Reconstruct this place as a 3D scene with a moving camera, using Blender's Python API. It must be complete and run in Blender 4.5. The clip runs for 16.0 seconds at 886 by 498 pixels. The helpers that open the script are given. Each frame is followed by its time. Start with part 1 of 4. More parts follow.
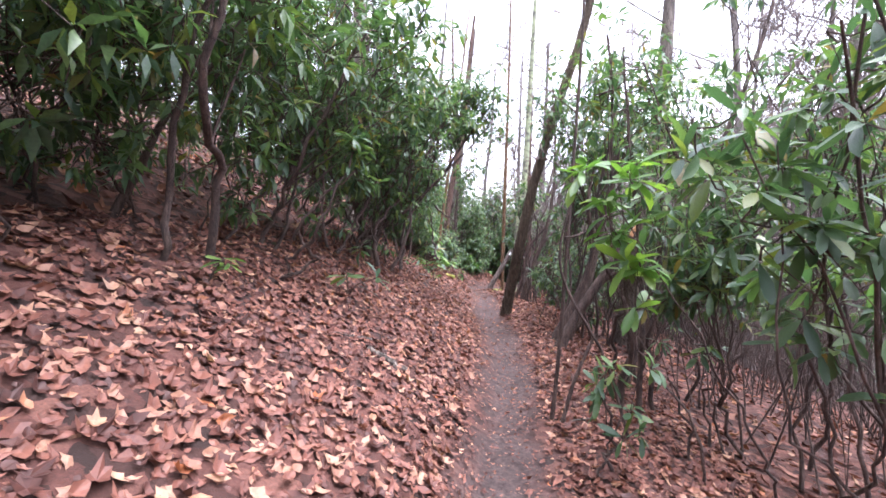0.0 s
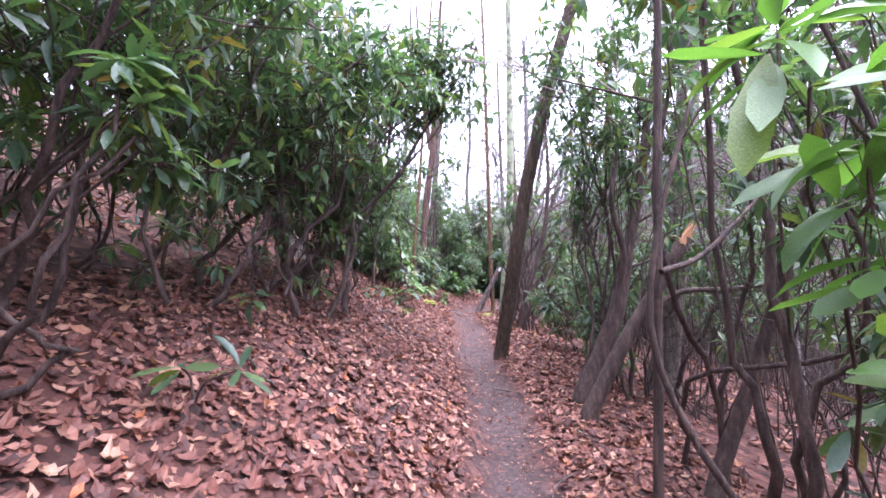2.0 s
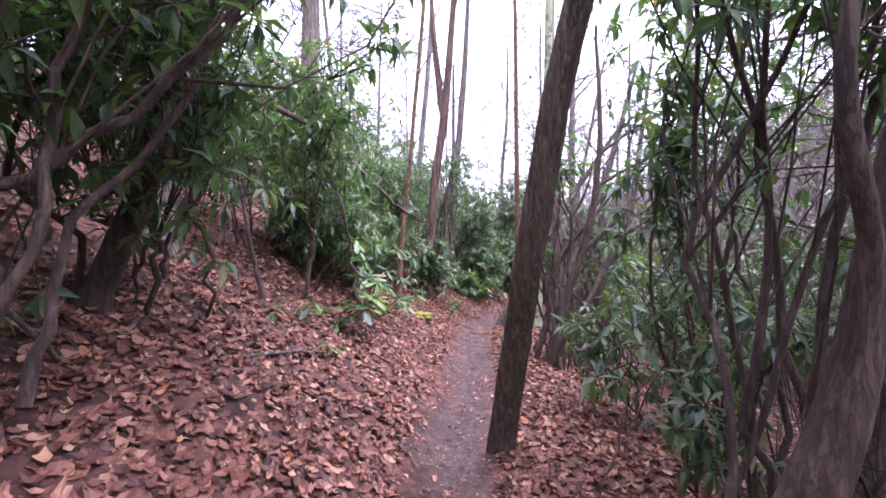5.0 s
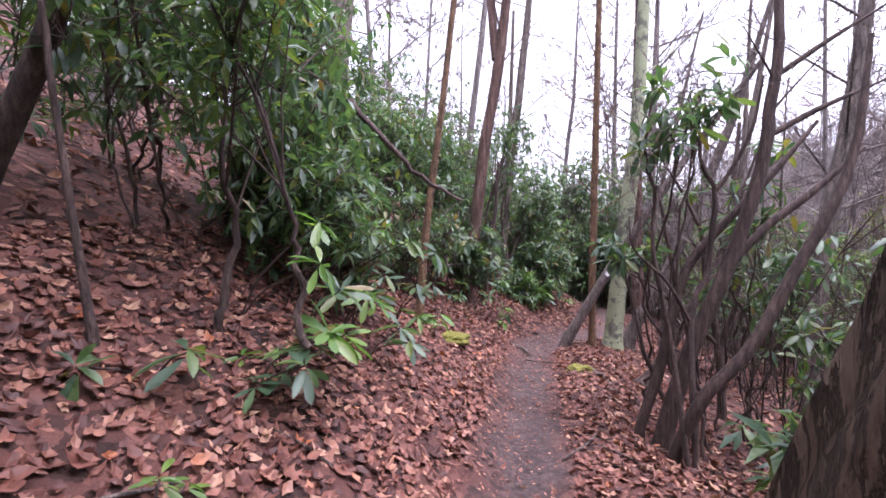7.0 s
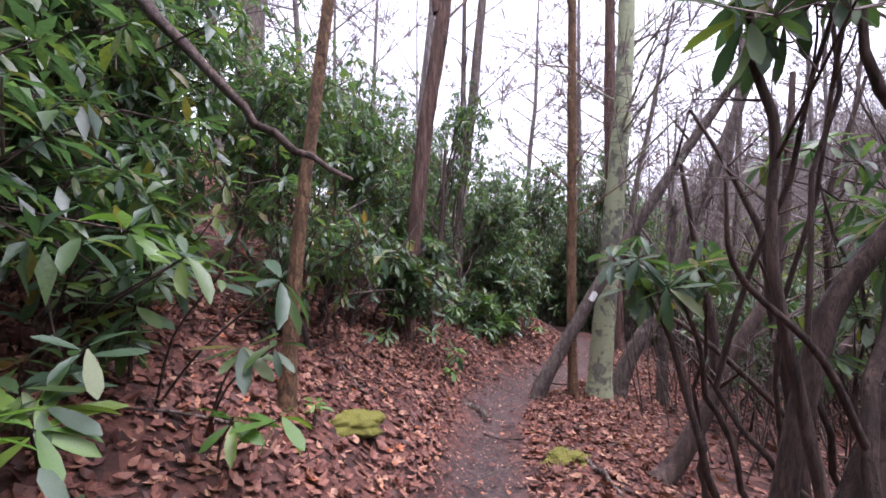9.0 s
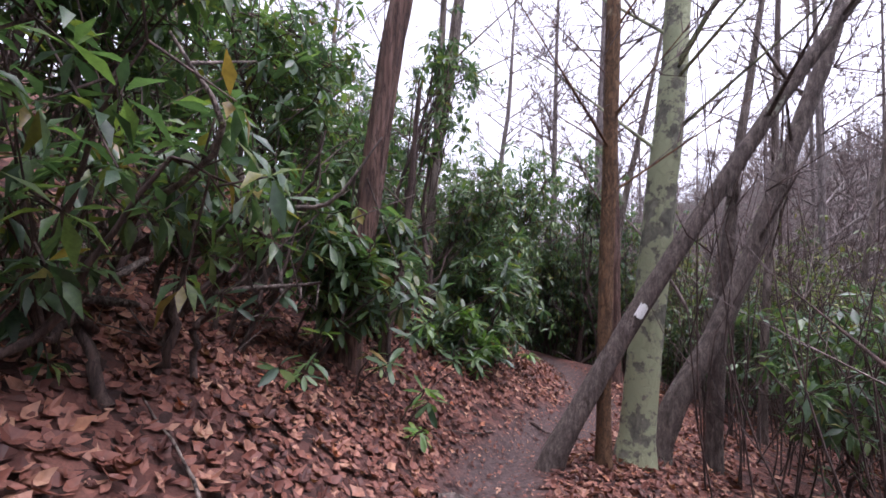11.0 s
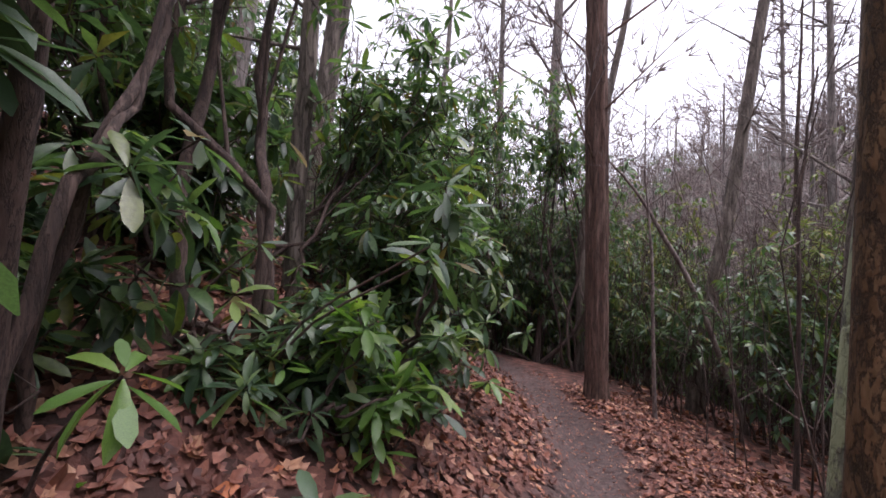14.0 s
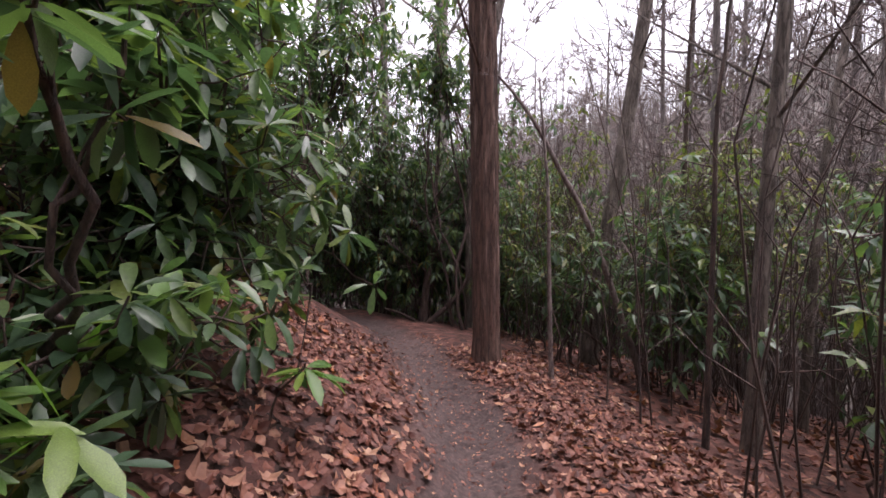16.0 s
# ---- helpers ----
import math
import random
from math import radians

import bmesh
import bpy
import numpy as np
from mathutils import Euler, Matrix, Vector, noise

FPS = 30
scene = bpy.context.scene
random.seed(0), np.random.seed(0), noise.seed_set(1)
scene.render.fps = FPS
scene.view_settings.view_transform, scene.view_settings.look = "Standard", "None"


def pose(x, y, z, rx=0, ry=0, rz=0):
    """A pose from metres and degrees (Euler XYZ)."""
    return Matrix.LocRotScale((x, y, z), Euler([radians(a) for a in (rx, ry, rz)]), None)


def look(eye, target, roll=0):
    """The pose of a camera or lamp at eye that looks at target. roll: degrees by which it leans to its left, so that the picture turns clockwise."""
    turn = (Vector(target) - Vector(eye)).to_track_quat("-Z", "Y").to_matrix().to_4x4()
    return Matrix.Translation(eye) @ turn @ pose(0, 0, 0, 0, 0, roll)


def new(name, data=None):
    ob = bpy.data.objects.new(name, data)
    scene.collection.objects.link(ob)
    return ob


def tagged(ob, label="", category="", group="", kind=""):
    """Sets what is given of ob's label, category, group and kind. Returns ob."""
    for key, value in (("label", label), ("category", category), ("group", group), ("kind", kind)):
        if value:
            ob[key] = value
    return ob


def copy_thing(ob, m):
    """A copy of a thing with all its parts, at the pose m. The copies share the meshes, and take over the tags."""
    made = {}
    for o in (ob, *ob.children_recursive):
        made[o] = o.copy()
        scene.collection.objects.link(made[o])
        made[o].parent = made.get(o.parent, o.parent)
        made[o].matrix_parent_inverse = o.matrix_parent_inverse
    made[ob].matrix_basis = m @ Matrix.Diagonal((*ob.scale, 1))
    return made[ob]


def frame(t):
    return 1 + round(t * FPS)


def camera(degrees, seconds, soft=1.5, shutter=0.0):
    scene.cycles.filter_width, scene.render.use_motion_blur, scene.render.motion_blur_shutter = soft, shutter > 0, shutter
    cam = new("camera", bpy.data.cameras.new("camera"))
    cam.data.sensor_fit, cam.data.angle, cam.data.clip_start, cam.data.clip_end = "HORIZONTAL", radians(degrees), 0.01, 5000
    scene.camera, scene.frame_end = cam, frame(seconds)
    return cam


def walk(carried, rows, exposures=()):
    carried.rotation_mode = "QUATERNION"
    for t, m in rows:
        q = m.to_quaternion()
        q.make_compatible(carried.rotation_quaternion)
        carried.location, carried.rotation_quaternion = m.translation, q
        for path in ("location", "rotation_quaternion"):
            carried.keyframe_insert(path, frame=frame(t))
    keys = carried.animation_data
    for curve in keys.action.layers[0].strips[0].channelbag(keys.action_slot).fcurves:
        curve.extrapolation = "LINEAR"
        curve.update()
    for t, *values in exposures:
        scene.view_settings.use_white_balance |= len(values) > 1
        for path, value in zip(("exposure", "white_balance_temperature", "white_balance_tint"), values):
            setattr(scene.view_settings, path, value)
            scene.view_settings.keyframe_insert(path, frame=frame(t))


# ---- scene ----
cam = camera(89.0, 16.0, soft=1.6)
SKY, SUN = 0.25, 1.5
walk(cam, [
    (0.0, pose(0.000, -0.000, 1.617, 88.11, -0.76, -0.00)),
    (0.5, pose(0.076, 0.574, 1.654, 88.72, -0.28, -0.92)),
    (1.0, pose(0.148, 1.101, 1.729, 89.01, 0.53, -0.54)),
    (1.5, pose(0.254, 1.669, 1.708, 89.01, 1.83, -0.59)),
    (2.0, pose(0.283, 2.256, 1.707, 89.83, 2.89, -1.72)),
    (2.5, pose(0.367, 2.849, 1.685, 89.42, 3.30, -1.53)),
    (3.0, pose(0.470, 3.380, 1.657, 88.43, 3.79, -1.85)),
    (5.5, pose(1.149, 6.106, 1.635, 89.32, 1.18, 6.21)),
    (6.0, pose(1.142, 6.755, 1.601, 89.27, 0.92, 8.81)),
    (6.5, pose(1.136, 7.405, 1.618, 88.80, 0.74, 10.42)),
    (7.0, pose(1.062, 8.025, 1.622, 88.11, 0.25, 10.72)),
    (7.5, pose(1.053, 8.595, 1.669, 87.99, 0.23, 9.72)),
    (8.0, pose(1.086, 9.116, 1.664, 88.25, 0.11, 8.03)),
    (8.5, pose(1.132, 9.679, 1.616, 89.32, 0.38, 6.42)),
    (9.0, pose(1.149, 10.264, 1.577, 90.02, 0.88, 6.21)),
    (11.5, pose(0.796, 12.945, 1.183, 93.01, -1.96, -0.11)),
    (12.0, pose(0.844, 13.497, 1.139, 93.22, -2.25, -0.33)),
    (12.5, pose(0.887, 14.022, 1.130, 93.12, -2.24, -0.63)),
    (13.0, pose(1.015, 14.531, 1.060, 92.76, -1.77, -2.01)),
    (13.5, pose(1.125, 15.048, 1.030, 91.70, -0.69, -3.66)),
    (14.0, pose(1.207, 15.549, 1.029, 90.78, -1.12, -7.08)),
    (14.5, pose(1.330, 16.003, 1.009, 89.54, -0.77, -10.07)),
    (15.0, pose(1.424, 16.356, 0.962, 88.49, -0.61, -13.17)),
    (15.5, pose(1.670, 16.531, 0.853, 87.14, 0.07, -16.54)),
    (16.0, pose(1.893, 16.799, 0.752, 86.08, 0.25, -19.83)),
], exposures=[(0.0, 2.1, 5850, 18), (1.5, 2.28, 5600, 26), (3.0, 2.25, 5500, 28), (5.5, 1.85, 5700, 31), (9.0, 1.32, 5950, 26), (12.0, 1.0, 6000, 26), (14.0, 0.92, 6300, 23), (16.0, 1.05, 6500, 24)])

# ---------------------------------------------------------------- sky and light
world = bpy.data.worlds.new("overcast_sky")
scene.world = world
world.use_nodes = True
wn, wl = world.node_tree.nodes, world.node_tree.links
wn.clear()
sky = wn.new("ShaderNodeTexSky")
sky.sky_type, sky.sun_disc = "NISHITA", False
sky.sun_elevation, sky.sun_rotation = radians(74), radians(100)
sky.air_density, sky.dust_density, sky.ozone_density = 1.0, 3.0, 1.0
pale = wn.new("ShaderNodeHueSaturation")
pale.inputs["Saturation"].default_value = 0.22
wbg = wn.new("ShaderNodeBackground")
wbg.inputs["Strength"].default_value = SKY
wout = wn.new("ShaderNodeOutputWorld")
wl.new(sky.outputs[0], pale.inputs["Color"])
wl.new(pale.outputs[0], wbg.inputs["Color"])
wl.new(wbg.outputs[0], wout.inputs["Surface"])
sun = new("sun", bpy.data.lights.new("sun", "SUN"))
sun.data.energy, sun.data.angle, sun.data.color = SUN, radians(60), (1.0, 0.98, 0.95)
sun.matrix_world = look((0, 0, 30), (-math.sin(radians(100)) * 20, -math.cos(radians(100)) * 20, 30 - 20 * math.tan(radians(74))))


# ---------------------------------------------------------------- materials
def material(name, rough=0.8, metal=0.0):
    m = bpy.data.materials.new(name)
    m.use_nodes = True
    n, l = m.node_tree.nodes, m.node_tree.links
    p = n["Principled BSDF"]
    p.inputs["Roughness"].default_value, p.inputs["Metallic"].default_value = rough, metal
    return m, n, l, p


def ramp(n, stops):
    r = n.new("ShaderNodeValToRGB")
    e = r.color_ramp.elements
    while len(e) < len(stops):
        e.new(0.5)
    for item, (at, c) in zip(e, stops):
        item.position, item.color = at, (*c, 1)
    return r


def tex_noise(n, l, vec, scale, detail=4.0, rough=0.55):
    t = n.new("ShaderNodeTexNoise")
    t.inputs["Scale"].default_value, t.inputs["Detail"].default_value, t.inputs["Roughness"].default_value = scale, detail, rough
    if vec is not None:
        l.new(vec, t.inputs["Vector"])
    return t


def mixed(n, l, fac, a, b, mode="MIX"):
    m = n.new("ShaderNodeMix")
    m.data_type, m.blend_type = "RGBA", mode
    if isinstance(fac, float):
        m.inputs["Factor"].default_value = fac
    else:
        l.new(fac, m.inputs["Factor"])
    for i, v in (("A", a), ("B", b)):
        s = [q for q in m.inputs if q.name == i and q.type == "RGBA"][0]
        if isinstance(v, tuple):
            s.default_value = (*v, 1)
        else:
            l.new(v, s)
    return [q for q in m.outputs if q.type == "RGBA"][0]


def bump(n, l, height, p, strength=0.5, dist=0.01):
    b = n.new("ShaderNodeBump")
    b.inputs["Strength"].default_value, b.inputs["Distance"].default_value = strength, dist
    l.new(height, b.inputs["Height"])
    l.new(b.outputs[0], p.inputs["Normal"])


def leaf_material(name, stops, rough, through_light, grain=60, wax=0.5):
    """A leaf: each one its own shade, veined, glossy on top, some light passing through."""
    m, n, l, p = material(name, rough)
    geo = n.new("ShaderNodeNewGeometry")
    r = ramp(n, stops)
    inf = n.new("ShaderNodeObjectInfo")
    s1 = n.new("ShaderNodeMath")
    s2 = n.new("ShaderNodeMath")
    s2.operation = "FRACT"
    l.new(geo.outputs["Random Per Island"], s1.inputs[0])
    l.new(inf.outputs["Random"], s1.inputs[1])
    l.new(s1.outputs[0], s2.inputs[0])
    l.new(s2.outputs[0], r.inputs[0])
    p.inputs["Specular IOR Level"].default_value = wax
    co = n.new("ShaderNodeTexCoord")
    t = tex_noise(n, l, co.outputs["Object"], grain, 3)
    r2 = ramp(n, [(0.3, (0.72, 0.72, 0.72)), (0.7, (1.15, 1.15, 1.1))])
    l.new(t.outputs[0], r2.inputs[0])
    c = mixed(n, l, 1.0, r.outputs[0], r2.outputs[0], "MULTIPLY")
    l.new(c, p.inputs["Base Color"])
    bump(n, l, t.outputs[0], p, 0.35, 0.004)
    if through_light:
        tr = n.new("ShaderNodeBsdfTranslucent")
        c2 = mixed(n, l, 1.0, c, (1.35, 1.5, 0.75), "MULTIPLY")
        l.new(c2, tr.inputs["Color"])
        ms = n.new("ShaderNodeMixShader")
        ms.inputs[0].default_value = through_light
        l.new(p.outputs[0], ms.inputs[1])
        l.new(tr.outputs[0], ms.inputs[2])
        l.new(ms.outputs[0], n["Material Output"].inputs["Surface"])
    return m


GREENS = [(0.0, (0.04, 0.078, 0.046)), (0.35, (0.058, 0.108, 0.058)), (0.62, (0.082, 0.14, 0.06)), (0.85, (0.112, 0.175, 0.06)), (0.96, (0.12, 0.15, 0.035)), (1.0, (0.2, 0.13, 0.04))]
M_LEAF = leaf_material("rhododendron_leaf", GREENS, 0.37, 0.42, 60, 0.7)
M_LEAF_YOUNG = leaf_material("young_leaf", [(0.0, (0.07, 0.15, 0.03)), (0.6, (0.1, 0.2, 0.04)), (1.0, (0.17, 0.25, 0.05))], 0.36, 0.4, 60, 0.7)
M_LEAF_OLIVE = leaf_material("yellowing_leaf", [(0.0, (0.07, 0.1, 0.035)), (0.5, (0.11, 0.14, 0.045)), (0.85, (0.17, 0.18, 0.06)), (1.0, (0.26, 0.22, 0.09))], 0.5, 0.42, 60, 0.5)
M_LITTER = leaf_material("fallen_leaf", [(0.0, (0.050, 0.015, 0.011)), (0.25, (0.099, 0.032, 0.023)), (0.5, (0.160, 0.056, 0.039)), (0.75, (0.220, 0.087, 0.060)), (0.9, (0.319, 0.155, 0.106)), (0.97, (0.396, 0.226, 0.149)), (1.0, (0.330, 0.094, 0.032))], 0.62, 0.1, 35)


def bark_material(name, dark, mid, light, scale=14.0, stretch=0.16, lichen=None, amount=0.5, relief=0.9, cracks=0.85):
    m, n, l, p = material(name, 0.88)
    co = n.new("ShaderNodeTexCoord")
    mp = n.new("ShaderNodeMapping")
    mp.inputs["Scale"].default_value = (1, 1, stretch)
    l.new(co.outputs["Object"], mp.inputs["Vector"])
    t = tex_noise(n, l, mp.outputs[0], scale, 6, 0.65)
    v = n.new("ShaderNodeTexVoronoi")
    v.feature = "DISTANCE_TO_EDGE"
    v.inputs["Scale"].default_value = scale * 1.6
    warp = mixed(n, l, 0.12, mp.outputs[0], t.outputs[1])
    l.new(warp, v.inputs["Vector"])
    r = ramp(n, [(0.28, dark), (0.5, mid), (0.74, light)])
    l.new(t.outputs[0], r.inputs[0])
    rv = ramp(n, [(0.0, (0.35, 0.33, 0.32)), (0.12, (1, 1, 1))])
    l.new(v.outputs["Distance"], rv.inputs[0])
    c = mixed(n, l, cracks, r.outputs[0], rv.outputs[0], "MULTIPLY")
    big = tex_noise(n, l, co.outputs["Object"], 3.1, 5, 0.6)
    if lichen:
        rl = ramp(n, [(0.62 - 0.2 * amount, (0, 0, 0)), (0.65 - 0.2 * amount, (1, 1, 1))])
        spots = tex_noise(n, l, co.outputs["Object"], 9.0, 6, 0.7)
        both = n.new("ShaderNodeMath")
        both.operation = "ADD"
        l.new(big.outputs[0], both.inputs[0])
        l.new(spots.outputs[0], both.inputs[1])
        half = n.new("ShaderNodeMath")
        half.operation = "MULTIPLY"
        half.inputs[1].default_value = 0.5
        l.new(both.outputs[0], half.inputs[0])
        l.new(half.outputs[0], rl.inputs[0])
        c = mixed(n, l, rl.outputs[0], c, lichen)
    l.new(c, p.inputs["Base Color"])
    add = n.new("ShaderNodeMath")
    l.new(t.outputs[0], add.inputs[0])
    l.new(rv.outputs[0], add.inputs[1])
    bump(n, l, add.outputs[0], p, relief, 0.02)
    return m


M_BARK = bark_material("grey_brown_bark", (0.05, 0.04, 0.034), (0.155, 0.122, 0.103), (0.29, 0.24, 0.21))
M_BARK_T1 = bark_material("furrowed_bark", (0.05, 0.034, 0.025), (0.14, 0.098, 0.07), (0.25, 0.185, 0.135), 26, 0.16, (0.16, 0.17, 0.08), 0.1, 1.0, 0.55)
M_BARK_RED = bark_material("reddish_bark", (0.041, 0.022, 0.018), (0.141, 0.076, 0.058), (0.252, 0.164, 0.133), 16, 0.1)
M_BARK_A = bark_material("orange_stained_bark", (0.070, 0.039, 0.020), (0.180, 0.099, 0.050), (0.300, 0.172, 0.090), 20, 0.4, (0.300, 0.224, 0.144), 0.05)
M_BARK_LICHEN = bark_material("lichen_covered_bark", (0.07, 0.07, 0.055), (0.17, 0.17, 0.13), (0.27, 0.27, 0.21), 11, 0.7, (0.33, 0.36, 0.22), 0.8, 0.7, 0.3)
M_BARK_POLE = bark_material("scaly_grey_bark", (0.05, 0.038, 0.033), (0.15, 0.115, 0.1), (0.28, 0.23, 0.2), 26, 0.3, (0.33, 0.34, 0.26), 0.12)
M_STEM = bark_material("rhododendron_bark", (0.022, 0.014, 0.012), (0.074, 0.046, 0.038), (0.155, 0.105, 0.087), 22, 0.15, None, 0, 0.6)
# bark of distant trees, lightened to grey to paint in the haze
M_BARK_PALE = bark_material("hazed_grey_bark", (0.09, 0.075, 0.07), (0.2, 0.17, 0.16), (0.33, 0.29, 0.275), 10, 0.2, None, 0, 0.5)
M_TWIG = bark_material("bare_twig", (0.08, 0.06, 0.055), (0.19, 0.145, 0.135), (0.3, 0.25, 0.23), 12, 0.3, None, 0, 0.3)
# hillside stems, with the haze put into a narrow grey range
M_FAR = bark_material("hazy_woods", (0.12, 0.108, 0.1), (0.18, 0.165, 0.15), (0.25, 0.23, 0.215), 3, 0.3, None, 0, 0.1)

M_BLAZE, n_, l_, p_ = material("white_blaze_paint", 0.6)
t_ = tex_noise(n_, l_, None, 40, 5, 0.7)
r_ = ramp(n_, [(0.35, (0.45, 0.43, 0.4)), (0.5, (0.78, 0.78, 0.76))])
l_.new(t_.outputs[0], r_.inputs[0]); l_.new(r_.outputs[0], p_.inputs["Base Color"])

M_MOSS, n_, l_, p_ = material("yellow_green_moss", 0.95)
t_ = tex_noise(n_, l_, None, 45, 6, 0.7)
r_ = ramp(n_, [(0.3, (0.07, 0.07, 0.012)), (0.55, (0.2, 0.19, 0.03)), (0.75, (0.32, 0.3, 0.07))])
l_.new(t_.outputs[0], r_.inputs[0]); l_.new(r_.outputs[0], p_.inputs["Base Color"])
bump(n_, l_, t_.outputs[0], p_, 1.0, 0.02)

M_WOOD, n_, l_, p_ = material("fresh_broken_wood", 0.8)
t_ = tex_noise(n_, l_, None, 60, 5, 0.7)
r_ = ramp(n_, [(0.3, (0.3, 0.13, 0.06)), (0.7, (0.55, 0.3, 0.16))])
l_.new(t_.outputs[0], r_.inputs[0]); l_.new(r_.outputs[0], p_.inputs["Base Color"])

# ground: matted leaves, bare trodden soil along the trail, painted haze far downslope
M_GROUND, n, l, p = material("forest_floor", 0.93)
co = n.new("ShaderNodeTexCoord")
att = n.new("ShaderNodeAttribute")
att.attribute_name = "soil"
vor = n.new("ShaderNodeTexVoronoi")
vor.inputs["Scale"].default_value = 13
wob = tex_noise(n, l, co.outputs["Object"], 7, 4)
wv = mixed(n, l, 0.1, co.outputs["Object"], wob.outputs[1])
l.new(wv, vor.inputs["Vector"])
sep = n.new("ShaderNodeSeparateColor")
l.new(vor.outputs["Color"], sep.inputs[0])
lr = ramp(n, [(0.0, (0.024, 0.009, 0.006)), (0.4, (0.068, 0.024, 0.017)), (0.7, (0.112, 0.041, 0.030)), (1.0, (0.174, 0.074, 0.053))])
l.new(sep.outputs[0], lr.inputs[0])
fine = tex_noise(n, l, co.outputs["Object"], 90, 5, 0.7)
fr = ramp(n, [(0.3, (0.6, 0.6, 0.6)), (0.7, (1.2, 1.2, 1.2))])
l.new(fine.outputs[0], fr.inputs[0])
leafy = mixed(n, l, 1.0, lr.outputs[0], fr.outputs[0], "MULTIPLY")
grit = tex_noise(n, l, co.outputs["Object"], 26, 8, 0.75)
sr = ramp(n, [(0.3, (0.023, 0.014, 0.013)), (0.48, (0.063, 0.040, 0.037)), (0.62, (0.108, 0.070, 0.064)), (0.74, (0.194, 0.137, 0.130))])
l.new(grit.outputs[0], sr.inputs[0])
col = mixed(n, l, att.outputs["Fac"], leafy, sr.outputs[0])
# distance haze painted as grey-brown over the far lower slope
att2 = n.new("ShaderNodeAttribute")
att2.attribute_name = "far_haze"
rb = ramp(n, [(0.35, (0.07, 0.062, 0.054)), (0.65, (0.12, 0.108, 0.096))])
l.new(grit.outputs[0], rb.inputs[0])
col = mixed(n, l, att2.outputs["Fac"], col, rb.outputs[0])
patch = tex_noise(n, l, co.outputs["Object"], 1.3, 3)
pr = ramp(n, [(0.3, (0.72, 0.7, 0.7)), (0.7, (1.1, 1.1, 1.1))])
l.new(patch.outputs[0], pr.inputs[0])
l.new(mixed(n, l, 1.0, col, pr.outputs[0], "MULTIPLY"), p.inputs["Base Color"])
hh = n.new("ShaderNodeMath")
l.new(grit.outputs[0], hh.inputs[0])
l.new(vor.outputs["Distance"], hh.inputs[1])
bump(n, l, hh.outputs[0], p, 0.8, 0.02)


# ---------------------------------------------------------------- mesh tools
rng = np.random.default_rng(7)


def mesh_of(name, V, F, mat, smooth=True):
    """A mesh from vertices and faces that all have the same number of corners."""
    me = bpy.data.meshes.new(name)
    V, F = np.ascontiguousarray(V, np.float32), np.ascontiguousarray(F, np.int32)
    k = F.shape[1]
    me.vertices.add(len(V)); me.vertices.foreach_set("co", V.ravel())
    me.loops.add(F.size); me.loops.foreach_set("vertex_index", F.ravel())
    me.polygons.add(len(F)); me.polygons.foreach_set("loop_start", np.arange(0, F.size, k, dtype=np.int32))
    me.polygons.foreach_set("use_smooth", np.full(len(F), smooth))
    me.update(calc_edges=True)
    me.materials.append(mat)
    return me


class Heap:
    """Gathers pieces of one mesh."""
    def __init__(self):
        self.v, self.f, self.n = [], [], 0

    def add(self, V, F):
        self.v.append(V); self.f.append(F + self.n); self.n += len(V)

    def part(self, name, mat, parent=None, label="", smooth=True):
        ob = new(name, mesh_of(name, np.concatenate(self.v), np.concatenate(self.f), mat, smooth))
        if parent is not None:
            ob.parent = parent
        return tagged(ob, label) if label else ob


def thing(name, at, label, category, group="", kind=""):
    ob = new(name)
    ob.location = at
    ob.empty_display_size = 0.1
    return tagged(ob, label, category, group, kind)


def curve_through(pts, n):
    """n points on a smooth line through pts."""
    P = np.asarray(pts, float)
    if len(P) == 2:
        return P[0] + (P[1] - P[0]) * np.linspace(0, 1, n)[:, None]
    Q = np.vstack([2 * P[0] - P[1], P, 2 * P[-1] - P[-2]])
    s = np.linspace(0, len(P) - 1 - 1e-6, n)
    i = s.astype(int)
    t = (s - i)[:, None]
    a, b, c, d = Q[i], Q[i + 1], Q[i + 2], Q[i + 3]
    return 0.5 * (2 * b + (c - a) * t + (2 * a - 5 * b + 4 * c - d) * t ** 2 + (3 * b - a - 3 * c + d) * t ** 3)


def tube(path, radii, sides=8, rough=0.0, seed=0, ridges=0):
    """A tapered limb along a path, with an uneven skin."""
    P = np.asarray(path, float)
    n = len(P)
    R = np.interp(np.linspace(0, 1, n), np.linspace(0, 1, len(radii)), radii)
    T = np.gradient(P, axis=0)
    T /= np.linalg.norm(T, axis=1)[:, None] + 1e-9
    ref = np.array([1.0, 0.13, 0.07]) if abs(T[:, 0]).max() < 0.9 else np.array([0.1, 0.2, 1.0])
    A = np.cross(T, ref); A /= np.linalg.norm(A, axis=1)[:, None]
    B = np.cross(T, A)
    th = np.linspace(0, 2 * np.pi, sides, endpoint=False)
    r = np.random.default_rng(seed)
    k = np.ones((n, sides))
    if rough:
        k += rough * (r.random((n, sides)) - 0.5)
        k += rough * np.sin(th[None] * 2 + np.linspace(0, 5, n)[:, None] + seed)
    if ridges:
        k += 0.09 * np.sign(np.sin(th * ridges + np.cumsum(r.normal(0, 0.25, n))[:, None])) * (0.6 + 0.8 * r.random((n, sides)))
    V = P[:, None] + R[:, None, None] * k[..., None] * (np.cos(th)[None, :, None] * A[:, None] + np.sin(th)[None, :, None] * B[:, None])
    V = V.reshape(-1, 3)
    i = np.arange(n - 1)[:, None] * sides
    j = np.arange(sides)[None]
    jn = (j + 1) % sides
    F = np.stack([i + j, i + jn, i + sides + jn, i + sides + j], -1).reshape(-1, 4)
    return V, F


